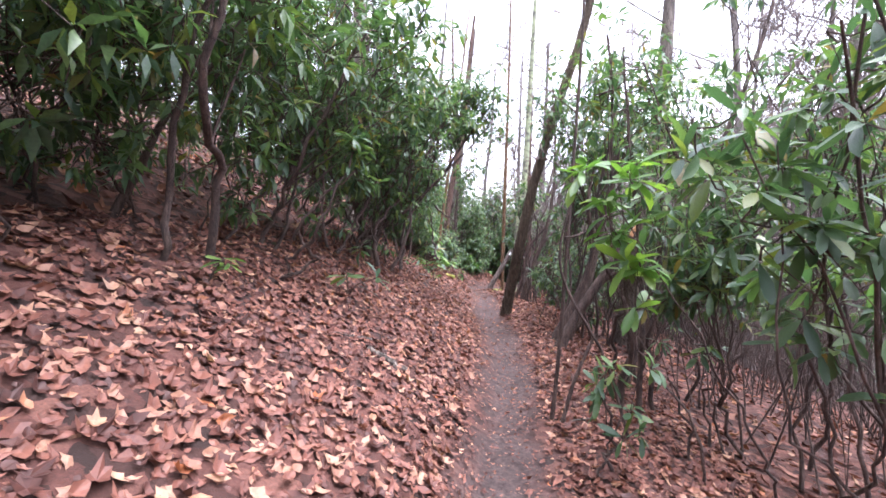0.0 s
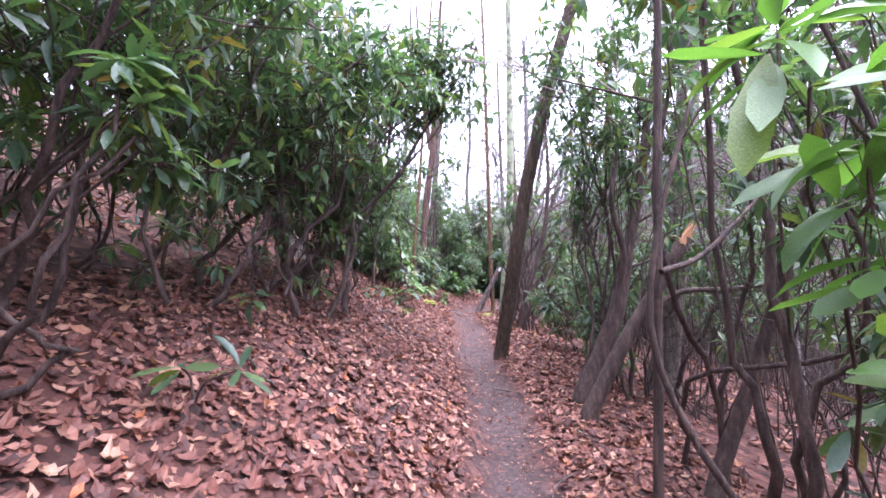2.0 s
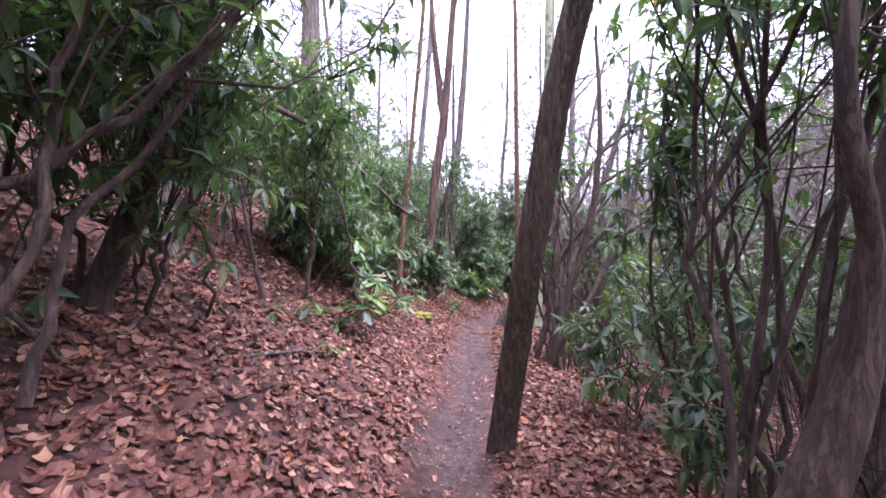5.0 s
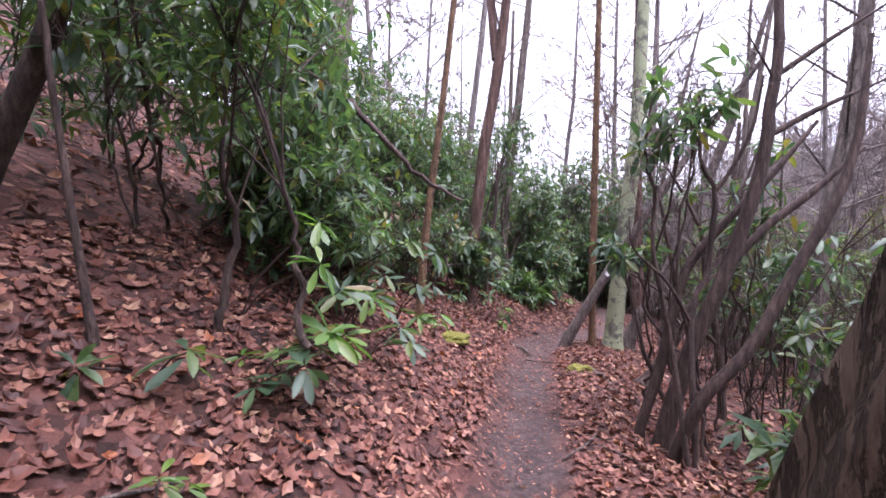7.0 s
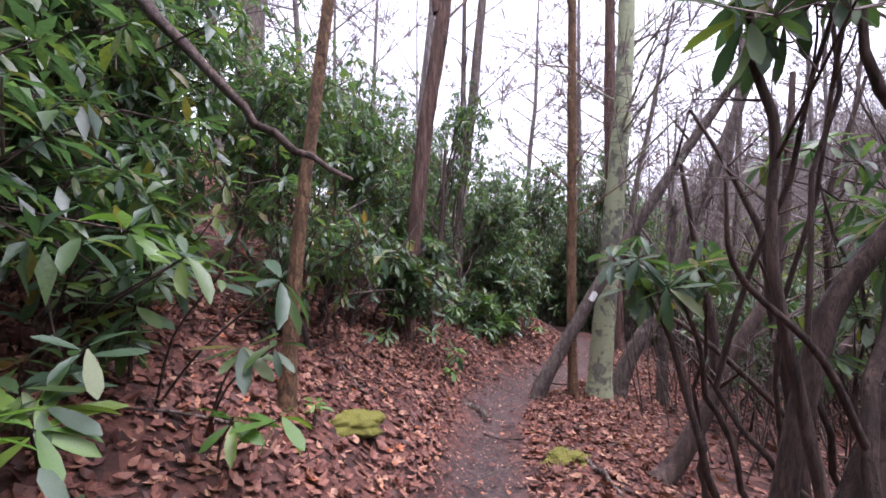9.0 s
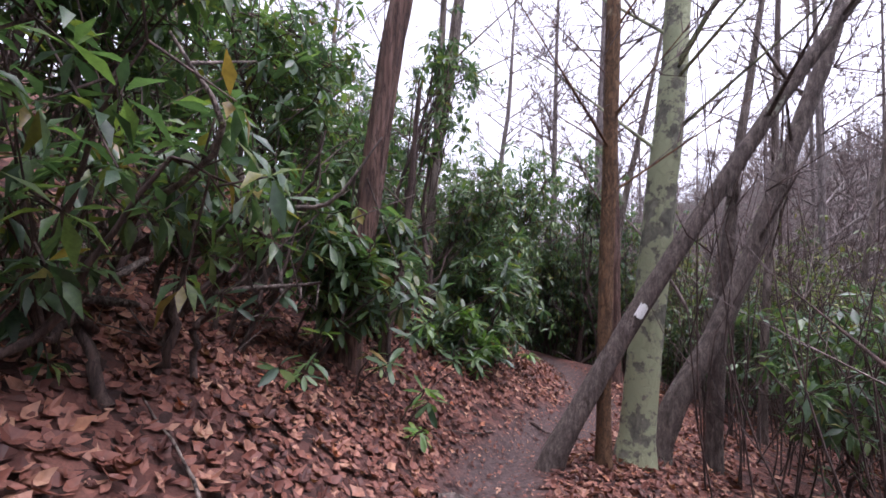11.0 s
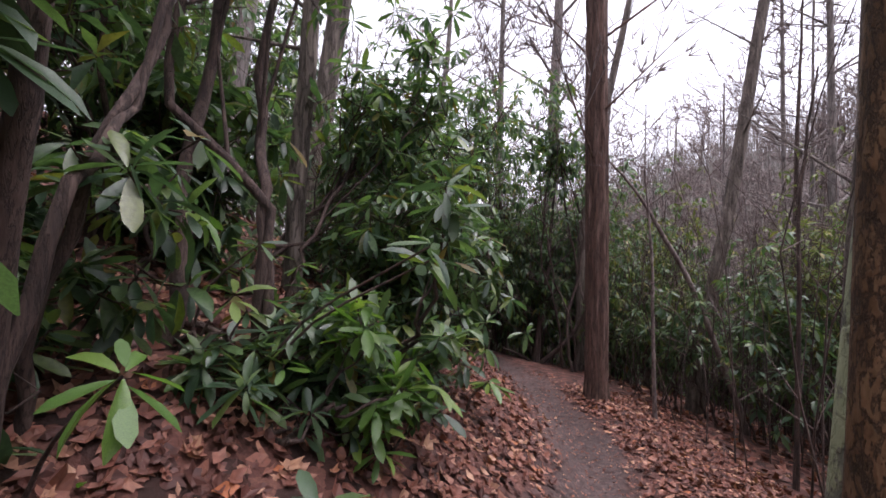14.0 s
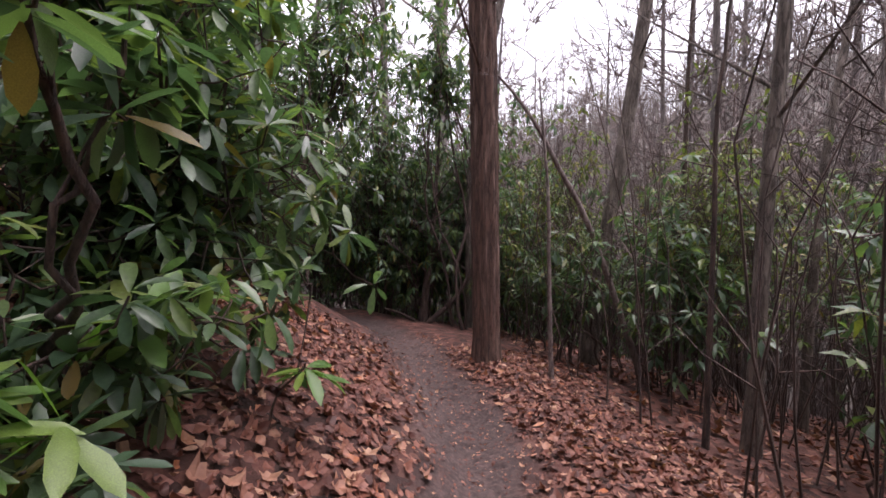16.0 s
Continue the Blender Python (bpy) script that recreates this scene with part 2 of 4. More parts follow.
def leaf_shape(length, width, bend, fold, fine=True):
    """A long leaf along +x, folded along its rib and bent down."""
    if fine:
        s = np.array([0.0, 0.2, 0.52, 0.82, 1.0]); w = np.array([0.1, 0.58, 1.0, 0.86, 0.1]) * width / 2
    else:
        m, q, w = 0.48 * length, -bend * length * 0.2, width / 2
        V = np.array([(0, 0, 0), (m, -w, q + fold * w), (m, 0, q), (m, w, q + fold * w), (length, 0, -bend * length)])
        return V, np.array([(0, 1, 2), (0, 2, 3), (1, 4, 2), (2, 4, 3)])
    x, z = s * length, -bend * length * s ** 2
    V = np.stack([np.stack([x, -w, z + fold * w], -1), np.stack([x, 0 * w, z], -1), np.stack([x, w, z + fold * w], -1)], 1).reshape(-1, 3)
    F = []
    for i in range(len(s) - 1):
        a = i * 3
        F += [(a, a + 3, a + 4), (a, a + 4, a + 1), (a + 1, a + 4, a + 5), (a + 1, a + 5, a + 2)]
    return V, np.array(F)


def rot_from(d, spin):
    """Turning matrices that lay +x along d, with a spin about it."""
    d = d / (np.linalg.norm(d, axis=1)[:, None] + 1e-9)
    up = np.tile(np.array([0.0, 0.0, 1.0]), (len(d), 1))
    up[np.abs(d[:, 2]) > 0.96] = (1, 0, 0)
    s = np.cross(up, d); s /= np.linalg.norm(s, axis=1)[:, None]
    u = np.cross(d, s)
    c, q = np.cos(spin)[:, None], np.sin(spin)[:, None]
    return np.stack([d, c * s + q * u, -q * s + c * u], -1)


def strew(shape, at, turn, size):
    """Many copies of one small shape as one set of vertices and faces."""
    V, F = shape
    W = np.einsum("nij,kj->nki", turn, V) * size[:, None, None] + at[:, None]
    G = F[None] + (np.arange(len(at)) * len(V))[:, None, None]
    return W.reshape(-1, 3), G.reshape(-1, F.shape[1])


def whorl_leaves(centres, axes, r, count=(6, 10), length=0.14, droop=0.35):
    """Where the leaves of whorls sit: their places, ways, spins and sizes."""
    at, way, size = [], [], []
    for c, a in zip(centres, axes):
        k = r.integers(*count)
        ph = r.random() * 6.28 + np.arange(k) * (6.283 / k) + r.normal(0, 0.2, k)
        a = a / np.linalg.norm(a)
        s = np.cross(a, (0.3, 0.2, 1.0)); s /= np.linalg.norm(s) + 1e-9
        q = np.cross(a, s)
        lift = r.normal(0.12, 0.28, k)
        d = np.cos(ph)[:, None] * s + np.sin(ph)[:, None] * q + lift[:, None] * a
        d[:, 2] -= droop * (0.1 + r.random() * 1.1)
        at.append(c + d * 0.012 + a * r.uniform(-0.03, 0.02, k)[:, None]); way.append(d)
        size.append(length * r.uniform(0.7, 1.2, k) * r.uniform(0.75, 1.1))
    at, way, size = np.vstack(at), np.vstack(way), np.concatenate(size)
    return at, rot_from(way, r.normal(0, 0.35, len(at))), size


LEAF_FINE = [leaf_shape(1, 0.29, b, f) for b, f in ((0.12, 0.25), (0.3, 0.45), (0.02, 0.15))]
LEAF_PLAIN = [leaf_shape(1, 0.32, b, f, False) for b, f in ((0.15, 0.3), (0.35, 0.5))]


def foliage(heap, centres, axes, r, fine, **kw):
    at, turn, size = whorl_leaves(centres, axes, r, **kw)
    kinds = LEAF_FINE if fine else LEAF_PLAIN
    pick = r.integers(0, len(kinds), len(at))
    for i, sh in enumerate(kinds):
        m = pick == i
        if m.any():
            heap.add(*strew(sh, at[m], turn[m], size[m]))


# ---------------------------------------------------------------- ground
TRAIL_Y = [-30, -8, 0, 3, 4.5, 6.5, 9.3, 11, 14, 15.5, 16.5, 17.2, 18.2, 19.2, 20, 21.2, 22.6, 24, 26, 30, 36, 60]
TRAIL_X = [-2.5, -0.9, 0.1, 0.42, 0.68, 0.9, 0.92, 1.03, 1.06, 1.14, 1.42, 1.92, 2.55, 3.05, 3.25, 3.36, 3.4, 3.2, 2.5, 0.0, -4, -22]
TRAIL_Z = [0.6, 0.2, 0.1, 0.05, 0.01, -0.03, 0.0, 0.02, -0.15, -0.3, -0.42, -0.52, -0.67, -0.82, -0.9, -0.9, -0.92, -0.98, -1.1, -1.5, -2.0, -4.0]


def trail_x(y):
    return np.interp(y, TRAIL_Y, TRAIL_X)


def ground_z(x, y):
    x, y = np.asarray(x, float), np.asarray(y, float)
    u = x - trail_x(y)
    z = np.interp(y, TRAIL_Y, TRAIL_Z)
    left, right = np.maximum(-u - 0.12, 0), np.maximum(u - 0.75, 0)
    z = z + 0.62 * left - 0.1 * np.maximum(left - 2.2, 0) - 0.3 * np.maximum(left - 22, 0)
    z = z - 0.24 * right - 0.1 * np.maximum(right - 3, 0) + 0.34 * np.maximum(right - 18, 0) + HILL * (1 + 0.08 * np.sin(y * 0.11) + 0.05 * np.sin(y * 0.27 + 1)) * np.maximum(right - 26, 0) - HILL * np.maximum(right - 110, 0)
    z = z + 0.03 * np.sin(x * 1.7 + y * 0.6) * np.sin(y * 1.3 - x * 0.4) * np.clip(np.abs(u) - 0.2, 0, 1)
    return z


def spread(stops, steps):
    return np.concatenate([np.arange(a, b, s) for a, b, s in zip(stops[:-1], stops[1:], steps)] + [stops[-1:]])


HILL = 0.42
gx = spread([-420, -120, -40, -12, -4, 6, 14, 40, 140, 420], [30, 8, 1.5, 0.3, 0.09, 0.35, 1.5, 8, 30])
gy = spread([-300, -60, -12, -1, 26, 36, 70, 160, 420], [30, 4, 0.5, 0.1, 0.5, 2, 10, 30])
X, Y = np.meshgrid(gx, gy)
Z = ground_z(X, Y)
near = (np.abs(X) < 12) & (Y > -12) & (Y < 36)
Z = Z + near * (0.012 * np.sin(X * 9.1 + np.sin(Y * 6.3) * 2) * np.sin(Y * 8.3 + X * 2) + 0.012 * rng.random(X.shape))
U = X - trail_x(Y)
edge = 0.05 * np.sin(Y * 2.9) + 0.04 * np.sin(Y * 7.7 + X * 3)
Z = Z - 0.035 * np.exp(-(U / 0.25) ** 2) * near
soil = np.clip((0.36 + edge + 0.17 * np.clip((Y - 15) / 2, 0, 1) - np.abs(U - 0.02 + 0.07 * np.clip((Y - 15) / 2, 0, 1))) / 0.26, 0, 1)
V = np.stack([X, Y, Z], -1).reshape(-1, 3)
nx, ny = len(gx), len(gy)
i = np.arange(ny - 1)[:, None] * nx + np.arange(nx - 1)[None]
F = np.stack([i, i + 1, i + nx + 1, i + nx], -1).reshape(-1, 4)
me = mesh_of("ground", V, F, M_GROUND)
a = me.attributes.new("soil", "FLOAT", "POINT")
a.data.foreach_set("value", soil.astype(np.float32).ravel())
# haze mask: grows from 9 to 23 m right of the trail
a = me.attributes.new("far_haze", "FLOAT", "POINT")
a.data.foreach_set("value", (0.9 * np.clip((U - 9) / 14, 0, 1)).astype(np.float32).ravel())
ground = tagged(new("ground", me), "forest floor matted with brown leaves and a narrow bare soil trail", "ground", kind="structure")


# ---------------------------------------------------------------- leaf litter
def litter_shape(lobes, curl, seed, slim=0.36):
    r = np.random.default_rng(seed)
    k = lobes * 2
    th = np.linspace(0, 2 * np.pi, k, endpoint=False) + r.normal(0, 0.08, k)
    rad = np.where(np.arange(k) % 2 == 0, 1.0, 0.7) * r.uniform(0.72, 1.18, k)
    x, y = rad * np.cos(th) * 0.62, rad * np.sin(th) * slim
    z = 0.75 * curl * (x ** 2 * 1.2 + np.abs(y) * 0.8) + r.normal(0, 0.05, k)
    V = np.vstack([[0, 0, 0], np.stack([x, y, z], -1)])
    F = np.array([(0, 1 + q, 1 + (q + 1) % k) for q in range(k)])
    return V, F


LITTER = [litter_shape(4, 0.6, 1), litter_shape(5, 1.0, 2, 0.42), litter_shape(4, 0.3, 3, 0.24), litter_shape(5, -0.7, 4, 0.4), litter_shape(4, 1.3, 5, 0.28), litter_shape(5, -0.4, 6, 0.34)]


def litter(name, count, ylo, yhi, ulo, uhi, size, label, trail_share=0.12):
    y = rng.uniform(ylo, yhi, count)
    u = rng.uniform(ulo, uhi, count)
    # leaves thin out toward the trodden middle, in uneven drifts
    drift = 0.06 * np.sin(y * 4.1 + 2 * np.sin(y * 1.3)) + 0.05 * np.sin(y * 11 + u * 9)
    bend = np.clip((y - 15) / 2, 0, 1)
    bare = 0.13 + 0.17 * bend
    cover = np.clip((np.abs(u - 0.02 + 0.07 * bend + drift) - bare) / 0.34, 0, 1) ** 1.4
    keep = rng.random(count) < np.maximum(cover, trail_share)
    y, u = y[keep], u[keep]
    x = u + trail_x(y)
    e = 0.05
    z = ground_z(x, y)
    nrm = np.stack([-(ground_z(x + e, y) - z) / e, -(ground_z(x, y + e) - z) / e, np.ones(len(x))], -1)
    nrm += rng.normal(0, 0.27, nrm.shape)
    nrm /= np.linalg.norm(nrm, axis=1)[:, None]
    ph = rng.random(len(x)) * 6.283
    d = np.stack([np.cos(ph), np.sin(ph), 0 * ph], -1)
    d -= nrm * (d * nrm).sum(1)[:, None]
    d /= np.linalg.norm(d, axis=1)[:, None]
    turn = np.stack([d, np.cross(nrm, d), nrm], -1)
    at = np.stack([x, y, z + rng.uniform(0.008, 0.035, len(x))], -1)
    s = size * rng.uniform(0.4, 1.3, len(x)) * np.where(np.abs(u) < 0.33, 0.6, 1)
    h = Heap()
    pick = rng.integers(0, len(LITTER), len(x))
    for q, sh in enumerate(LITTER):
        m = pick == q
        h.add(*strew(sh, at[m], turn[m], s[m]))
    return tagged(h.part(name, M_LITTER, None, "", False), label, "leaf litter", kind="stuff")


litter("leaf_litter", 66000, -0.3, 22, -2.9, 1.9, 0.078, "curled dry brown fallen leaves covering the bank beside the trail")
litter("bank_leaf_litter", 10500, -1, 26, -8, -2.9, 0.12, "dry brown fallen leaves on the upper slope")
litter("slope_leaf_litter", 9000, 0, 26, 1.9, 7, 0.12, "dry brown fallen leaves on the lower slope")
litter("trail_leaf_crumbs", 8000, -0.3, 23, -0.5, 0.55, 0.04, "broken leaf bits and grit trodden into the trail", 1.0)


# ---------------------------------------------------------------- trees
def grow(r, start, way, length, radius, level, limbs, twigs, spread_=0.55, thin=0.003):
    """A bare branch with side branches, gathered into heaps."""
    n = 6 if level == 0 else 3
    bend = r.normal(0, 0.24, 3) * length
    bend[2] = abs(bend[2]) * 0.6
    pts = curve_through([start, start + way * length * 0.5 + bend * 0.5, start + way * length + bend], n)
    (limbs if level == 0 else twigs).add(*tube(pts, [radius, radius * 0.55, radius * 0.12], 5 if level == 0 else 3))
    if level >= 2:
        return
    for k in range(r.integers(4, 8)):
        q = r.uniform(0.2, 0.99)
        p = pts[int(round(q * (n - 1)))]
        d = way + r.normal(0, spread_, 3) + np.array([0, 0, 0.2])
        grow(r, p, d / np.linalg.norm(d), length * r.uniform(0.35, 0.6), max(radius * (1 - q * 0.7) * 0.5, thin), level + 1, limbs, twigs, spread_, thin)


def bare_tree(name, pts, radii, mat, label, seed, branches=6, start=0.45, reach=1.6, extra=(), ridges=0, sides=14, group="", rough=0.06, steps=26, flare=1.35, thin=0.003, limb=0.02, joined=False):
    """A tree: trunk through pts, side branches higher up. extra: further limbs as (points, radii)."""
    r = np.random.default_rng(seed)
    pts = [np.array(q, float) for q in pts]
    top = thing(name, pts[0], label, "tree", group)
    o = pts[0].copy()
    P = curve_through([q - o for q in pts], steps)
    P[:, :2] += np.cumsum(r.normal(0, 0.006, (steps, 2)), 0) * (np.linspace(0, 1, steps)[:, None])
    P[0, 2] -= 0.12
    R = list(radii)
    rr = np.interp(np.linspace(0, 1, steps), np.linspace(0, 1, len(R)), R)
    rr[0] *= flare; rr[1] *= 1 + (flare - 1) * 0.4
    h = Heap(); h.add(*tube(P, rr, sides, rough, seed, ridges)); h.part("trunk", mat, top)
    for ep, er in extra:
        h = Heap(); h.add(*tube(curve_through([np.array(q) - o for q in ep], 14), er, 8, rough, seed + 3)); h.part("limb", mat, top)
    if branches:
        tw = Heap()
        whole = Heap()
        for k in range(branches):
            q = start + (1 - start) * (k + r.random() * 0.8) / branches
            p = P[min(int(q * (steps - 1)), steps - 1)]
            ph = r.random() * 6.283
            d = np.array([np.cos(ph), np.sin(ph), r.uniform(0.2, 0.9)])
            lim = whole if joined else Heap()
            rad = np.interp(q, np.linspace(0, 1, len(R)), R)
            grow(r, p, d / np.linalg.norm(d), reach * r.uniform(0.6, 1.2), min(rad * 0.4, limb), 0, lim, tw, 0.55, thin)
            if not joined:
                lim.part("branch", mat, top)
        if joined:
            tagged(whole.part("branchwork", mat, top), kind="stuff")
        tagged(tw.part("twig_work", M_TWIG, top), kind="stuff")
    return top


def up(base, lean, height):
    b = np.array(base, float)
    return [b, b + np.array([lean[0] * 0.45, lean[1] * 0.45, height * 0.45]), b + np.array([lean[0], lean[1], height])]


def gp(x, y, dz=-0.03):
    return (x, y, float(ground_z(x, y)) + dz)


# ---------------------------------------------------------------- rhododendrons
LEAF_MESH = [mesh_of("leaf", v, f, M_LEAF) for v, f in LEAF_FINE]
LEAF_MESH_YOUNG = [mesh_of("young_leaf", v, f, M_LEAF_YOUNG) for v, f in LEAF_FINE]


def leaf_parts(parent, centres, axes, r, meshes, **kw):
    """Whorls in which each leaf is an object of its own."""
    at, turn, size = whorl_leaves(centres, axes, r, **kw)
    for p, m, s in zip(at, turn, size):
        ob = new("leaf", meshes[r.integers(0, 3)])
        ob.matrix_basis = Matrix.Translation(p) @ Matrix(m.tolist()).to_4x4() @ Matrix.Scale(s, 4)
        ob.parent = parent


def bush(base, centre, size, whorls, seed, stems=4, label="evergreen rhododendron with long glossy leaves and crooked brown stems", radius=0.017, fine=False, length=0.145, droop=0.3, group="rhododendron thicket", singly=0, name="rhododendron_bush", fill=2.0, count=(7, 11), leaves=None, feet=0.17, mat=None):
    """A shrub: crooked stems from the base into an uneven crown of leaf whorls."""
    r = np.random.default_rng(seed)
    base, c, s = np.array(base, float), np.array(centre, float) - base, np.array(size, float)
    top = thing(name, base, label, "shrub", group)

    def inside(k, f):
        d = r.normal(0, 1, (k, 3)); d /= np.linalg.norm(d, axis=1)[:, None]
        return c + d * s * (r.random((k, 1)) ** (1 / f))
    limb_n = max(whorls // 7, stems)
    ends = inside(limb_n, fill)
    mains = []
    for k in range(stems):
        foot = r.normal(0, feet, 3) * (1, 1, 0) + (0, 0, -0.06)
        goal = c + (ends[k] - c) * 0.55
        mid = foot + (goal - foot) * 0.5 + r.normal(0, 0.11, 3) * np.linalg.norm(goal) * 0.6
        q2 = foot + (goal - foot) * 0.25 + r.normal(0, 0.07, 3)
        P = curve_through([foot, q2, mid, goal], 16)
        P[1:-1] += r.normal(0, 0.02, (14, 3))
        R = radius * r.uniform(0.7, 1.2)
        h = Heap(); h.add(*tube(P, [R * 1.25, R, R * 0.8, R * 0.45], 8, 0.12, seed + k)); h.part("stem", M_STEM, top)
        mains.append((P, R))
    br = Heap()
    limb_pts = []
    for k in range(limb_n):
        P, R = mains[k % stems]
        a = P[r.integers(7, 16)]
        e = ends[k]
        m = (a + e) / 2 + r.normal(0, 0.1, 3) * np.linalg.norm(e - a)
        L = curve_through([a, m, e], 8)
        br.add(*tube(L[::2] if not fine else L, [R * 0.42, R * 0.16], 4, 0.1, k))
        limb_pts.append(L)
    cs, ax = [], []
    for k in range(whorls):
        L = limb_pts[k % limb_n]
        a = L[r.integers(3, 8)]
        w = a + r.normal(0, 0.13, 3) * s * 1.3 + (0, 0, r.uniform(-0.02, 0.06))
        d = (w - a) / (np.linalg.norm(w - a) + 1e-6) + 0.5 * (w - c) / (np.linalg.norm(s)) + (0, 0, 0.45)
        m = (a + w) / 2 + (0, 0, -0.03)
        br.add(*tube(np.array([a, m, w]) if fine else np.array([a, w]), [0.006, 0.0035], 3))
        cs.append(w); ax.append(d)
    tagged(br.part("branchwork", M_STEM, top), kind="stuff")
    cs, ax = np.array(cs), np.array(ax)
    if singly:
        leaf_parts(top, cs[:singly], ax[:singly], r, leaves or LEAF_MESH, length=length, droop=droop, count=count)
    if singly < whorls:
        h = Heap()
        foliage(h, cs[singly:], ax[singly:], r, fine, length=length, droop=droop, count=count)
        tagged(h.part("foliage", mat or M_LEAF, top), kind="stuff")
    return top


def seedling(base, height, heads, seed, length=0.13, young=False, label="small rhododendron seedling with a rosette of leathery green leaves", way=(0, 0)):
    """A low plant on the leaf litter: thin stems that end in leaf rosettes."""
    r = np.random.default_rng(seed)
    b = np.array(base, float)
    top = thing("rhododendron_seedling", b, label, "shrub", "seedlings on the bank")
    cs, ax = [], []
    for k in range(heads):
        e = np.array([way[0] + r.normal(0, 0.13), way[1] + r.normal(0, 0.13), height * r.uniform(0.6, 1.1)]) if heads > 1 else np.array([way[0], way[1], height])
        h = Heap(); h.add(*tube(curve_through([(0, 0, -0.04), e * (0.35, 0.35, 0.5) + r.normal(0, 0.015, 3), e], 7), [0.008, 0.005], 5)); h.part("stem", M_STEM, top)
        cs.append(e); ax.append(e * (0.8, 0.8, 1) + (0, 0, 0.3))
    leaf_parts(top, np.array(cs), np.array(ax), r, LEAF_MESH_YOUNG if young else LEAF_MESH, length=length, droop=0.3)
    return top


# thicket on the upper bank along the first stretch
for k, (x, y, w, hgt, nw) in enumerate([(-2.0, 4.4, 1.3, 3.0, 345), (-2.7, 2.4, 1.4, 3.0, 302), (-1.7, 6.3, 1.3, 3.1, 345), (-3.3, 6.2, 1.7, 3.8, 302), (-2.5, 8.4, 1.3, 3.5, 302), (-4.6, 4.0, 1.9, 3.8, 302), (-3.7, 9.8, 1.6, 3.6, 259), (-1.25, 8.2, 1.0, 2.9, 216), (-5.2, 8.0, 1.9, 3.8, 259), (-3.2, 0.4, 1.5, 3.2, 259), (-5.8, 1.2, 2.0, 3.8, 259), (-6.8, 5.5, 2.1, 4.2, 259)] + [
    (-2.0, 10.9, 1.2, 3.0, 230), (-4.8, 12.2, 1.8, 3.6, 230), (-1.9, 5.4, 0.9, 3.6, 187), (-1.3, 7.2, 0.8, 3.8, 172), (-8.0, 9.5, 2.2, 4.2, 216), (-4.2, 2.2, 1.6, 3.6, 259), (-6.4, 3.2, 2.0, 4.2, 244), (-8.6, 6.5, 2.4, 4.6, 230), (-9.0, 2.0, 2.4, 4.4, 216), (-3.4, 4.9, 1.4, 3.6, 244), (-11, 9, 3.0, 5.0, 216), (-11, 3.5, 3.0, 5.0, 216), (-7.2, 12.5, 2.2, 4.4, 216)]):
    b = gp(x, y)
    bush(b, (x + 0.4, y - 0.25, b[2] + hgt * 0.6), (w * 1.05, w * 1.05, hgt * 0.52), int(nw * (0.9 if x > -6 else 0.6)), 100 + k, stems=4, radius=0.012, droop=0.45, length=0.16, feet=0.4)
for k, (x, y, w, hgt, nw) in enumerate([(-2.3, 3.0, 1.0, 2.3, 260), (-3.3, 3.6, 1.2, 2.8, 280), (-2.2, 1.6, 0.9, 2.4, 200), (-4.0, 1.2, 1.3, 3.0, 260)]):
    b = gp(x, y)
    bush(b, (x + 0.25, y - 0.1, b[2] + hgt * 0.55), (w, w, hgt * 0.5), nw, 126 + k, stems=4, radius=0.011, droop=0.45, length=0.16, feet=0.4)
# crowns arching over the start of the trail, above view, added to shade the bank
for k, (x, y, cx, cy, cz, w, hz) in enumerate([(-2.2, 1.2, -1.6, 1.3, 4.3, 1.2, 0.7), (-1.9, 3.2, -1.0, 3.0, 4.6, 1.0, 0.6), (-2.6, -0.4, -1.2, -0.3, 4.4, 1.3, 0.7)]):
    bush(gp(x, y), (cx, cy, cz), (w, w, hz), 170, 930 + k, stems=3, radius=0.024, feet=0.3, droop=0.4, length=0.16, label="tall old rhododendron whose crown reaches out over the trail")
# the same thicket behind the start: unseen bushes added to shade the left bank
for k, (x, y, w, hgt, nw) in enumerate([(-2.4, -1.2, 1.2, 3.4, 200), (-3.4, -3.4, 1.5, 3.6, 200), (-1.9, -3.0, 1.1, 3.2, 180), (-4.6, -1.0, 1.6, 4.0, 220), (-2.9, -5.6, 1.5, 3.6, 180)]):
    b = gp(x, y)
    bush(b, (x + 0.5, y, b[2] + hgt * 0.62), (w, w, hgt * 0.45), nw, 910 + k, stems=4, radius=0.012, droop=0.45, length=0.16, feet=0.4)
# the branches that hang over the trail's upper side
bush(gp(-1.5, 3.9), (-0.75, 3.7, 2.25), (0.45, 0.5, 0.35), 20, 131, stems=2, radius=0.018, singly=20, fine=True, droop=0.5, label="drooping rhododendron bough with pale-backed leaves over the bank")

# tall old bushes whose crowns reach out over the trail
for k, (x, y, cx, cy, cz, w, hz, nw) in enumerate([(-1.0, 7.9, -0.35, 8.3, 3.7, 1.0, 0.9, 210), (-0.95, 10.3, -0.5, 10.4, 3.3, 0.8, 0.7, 140)] + [
    (-1.3, 6.0, -0.7, 6.0, 3.3, 0.9, 0.8, 182), (-1.1, 7.5, 0.15, 7.6, 3.95, 0.8, 0.6, 154), (-1.6, 4.6, -0.5, 4.6, 3.6, 0.8, 0.6, 140), (-1.5, 7.0, 0.95, 7.7, 4.0, 0.9, 0.7, 130), (-1.7, 9.0, -0.9, 8.8, 2.9, 0.8, 0.7, 190), (-1.7, 5.6, -0.2, 6.4, 3.6, 0.8, 0.7, 130)]):
    bush(gp(x, y), (cx, cy, cz), (w, w, hz), int(nw * 0.85), 140 + k, stems=2, radius=0.022, feet=0.3, droop=0.4, label="tall old rhododendron whose crown reaches out over the trail")

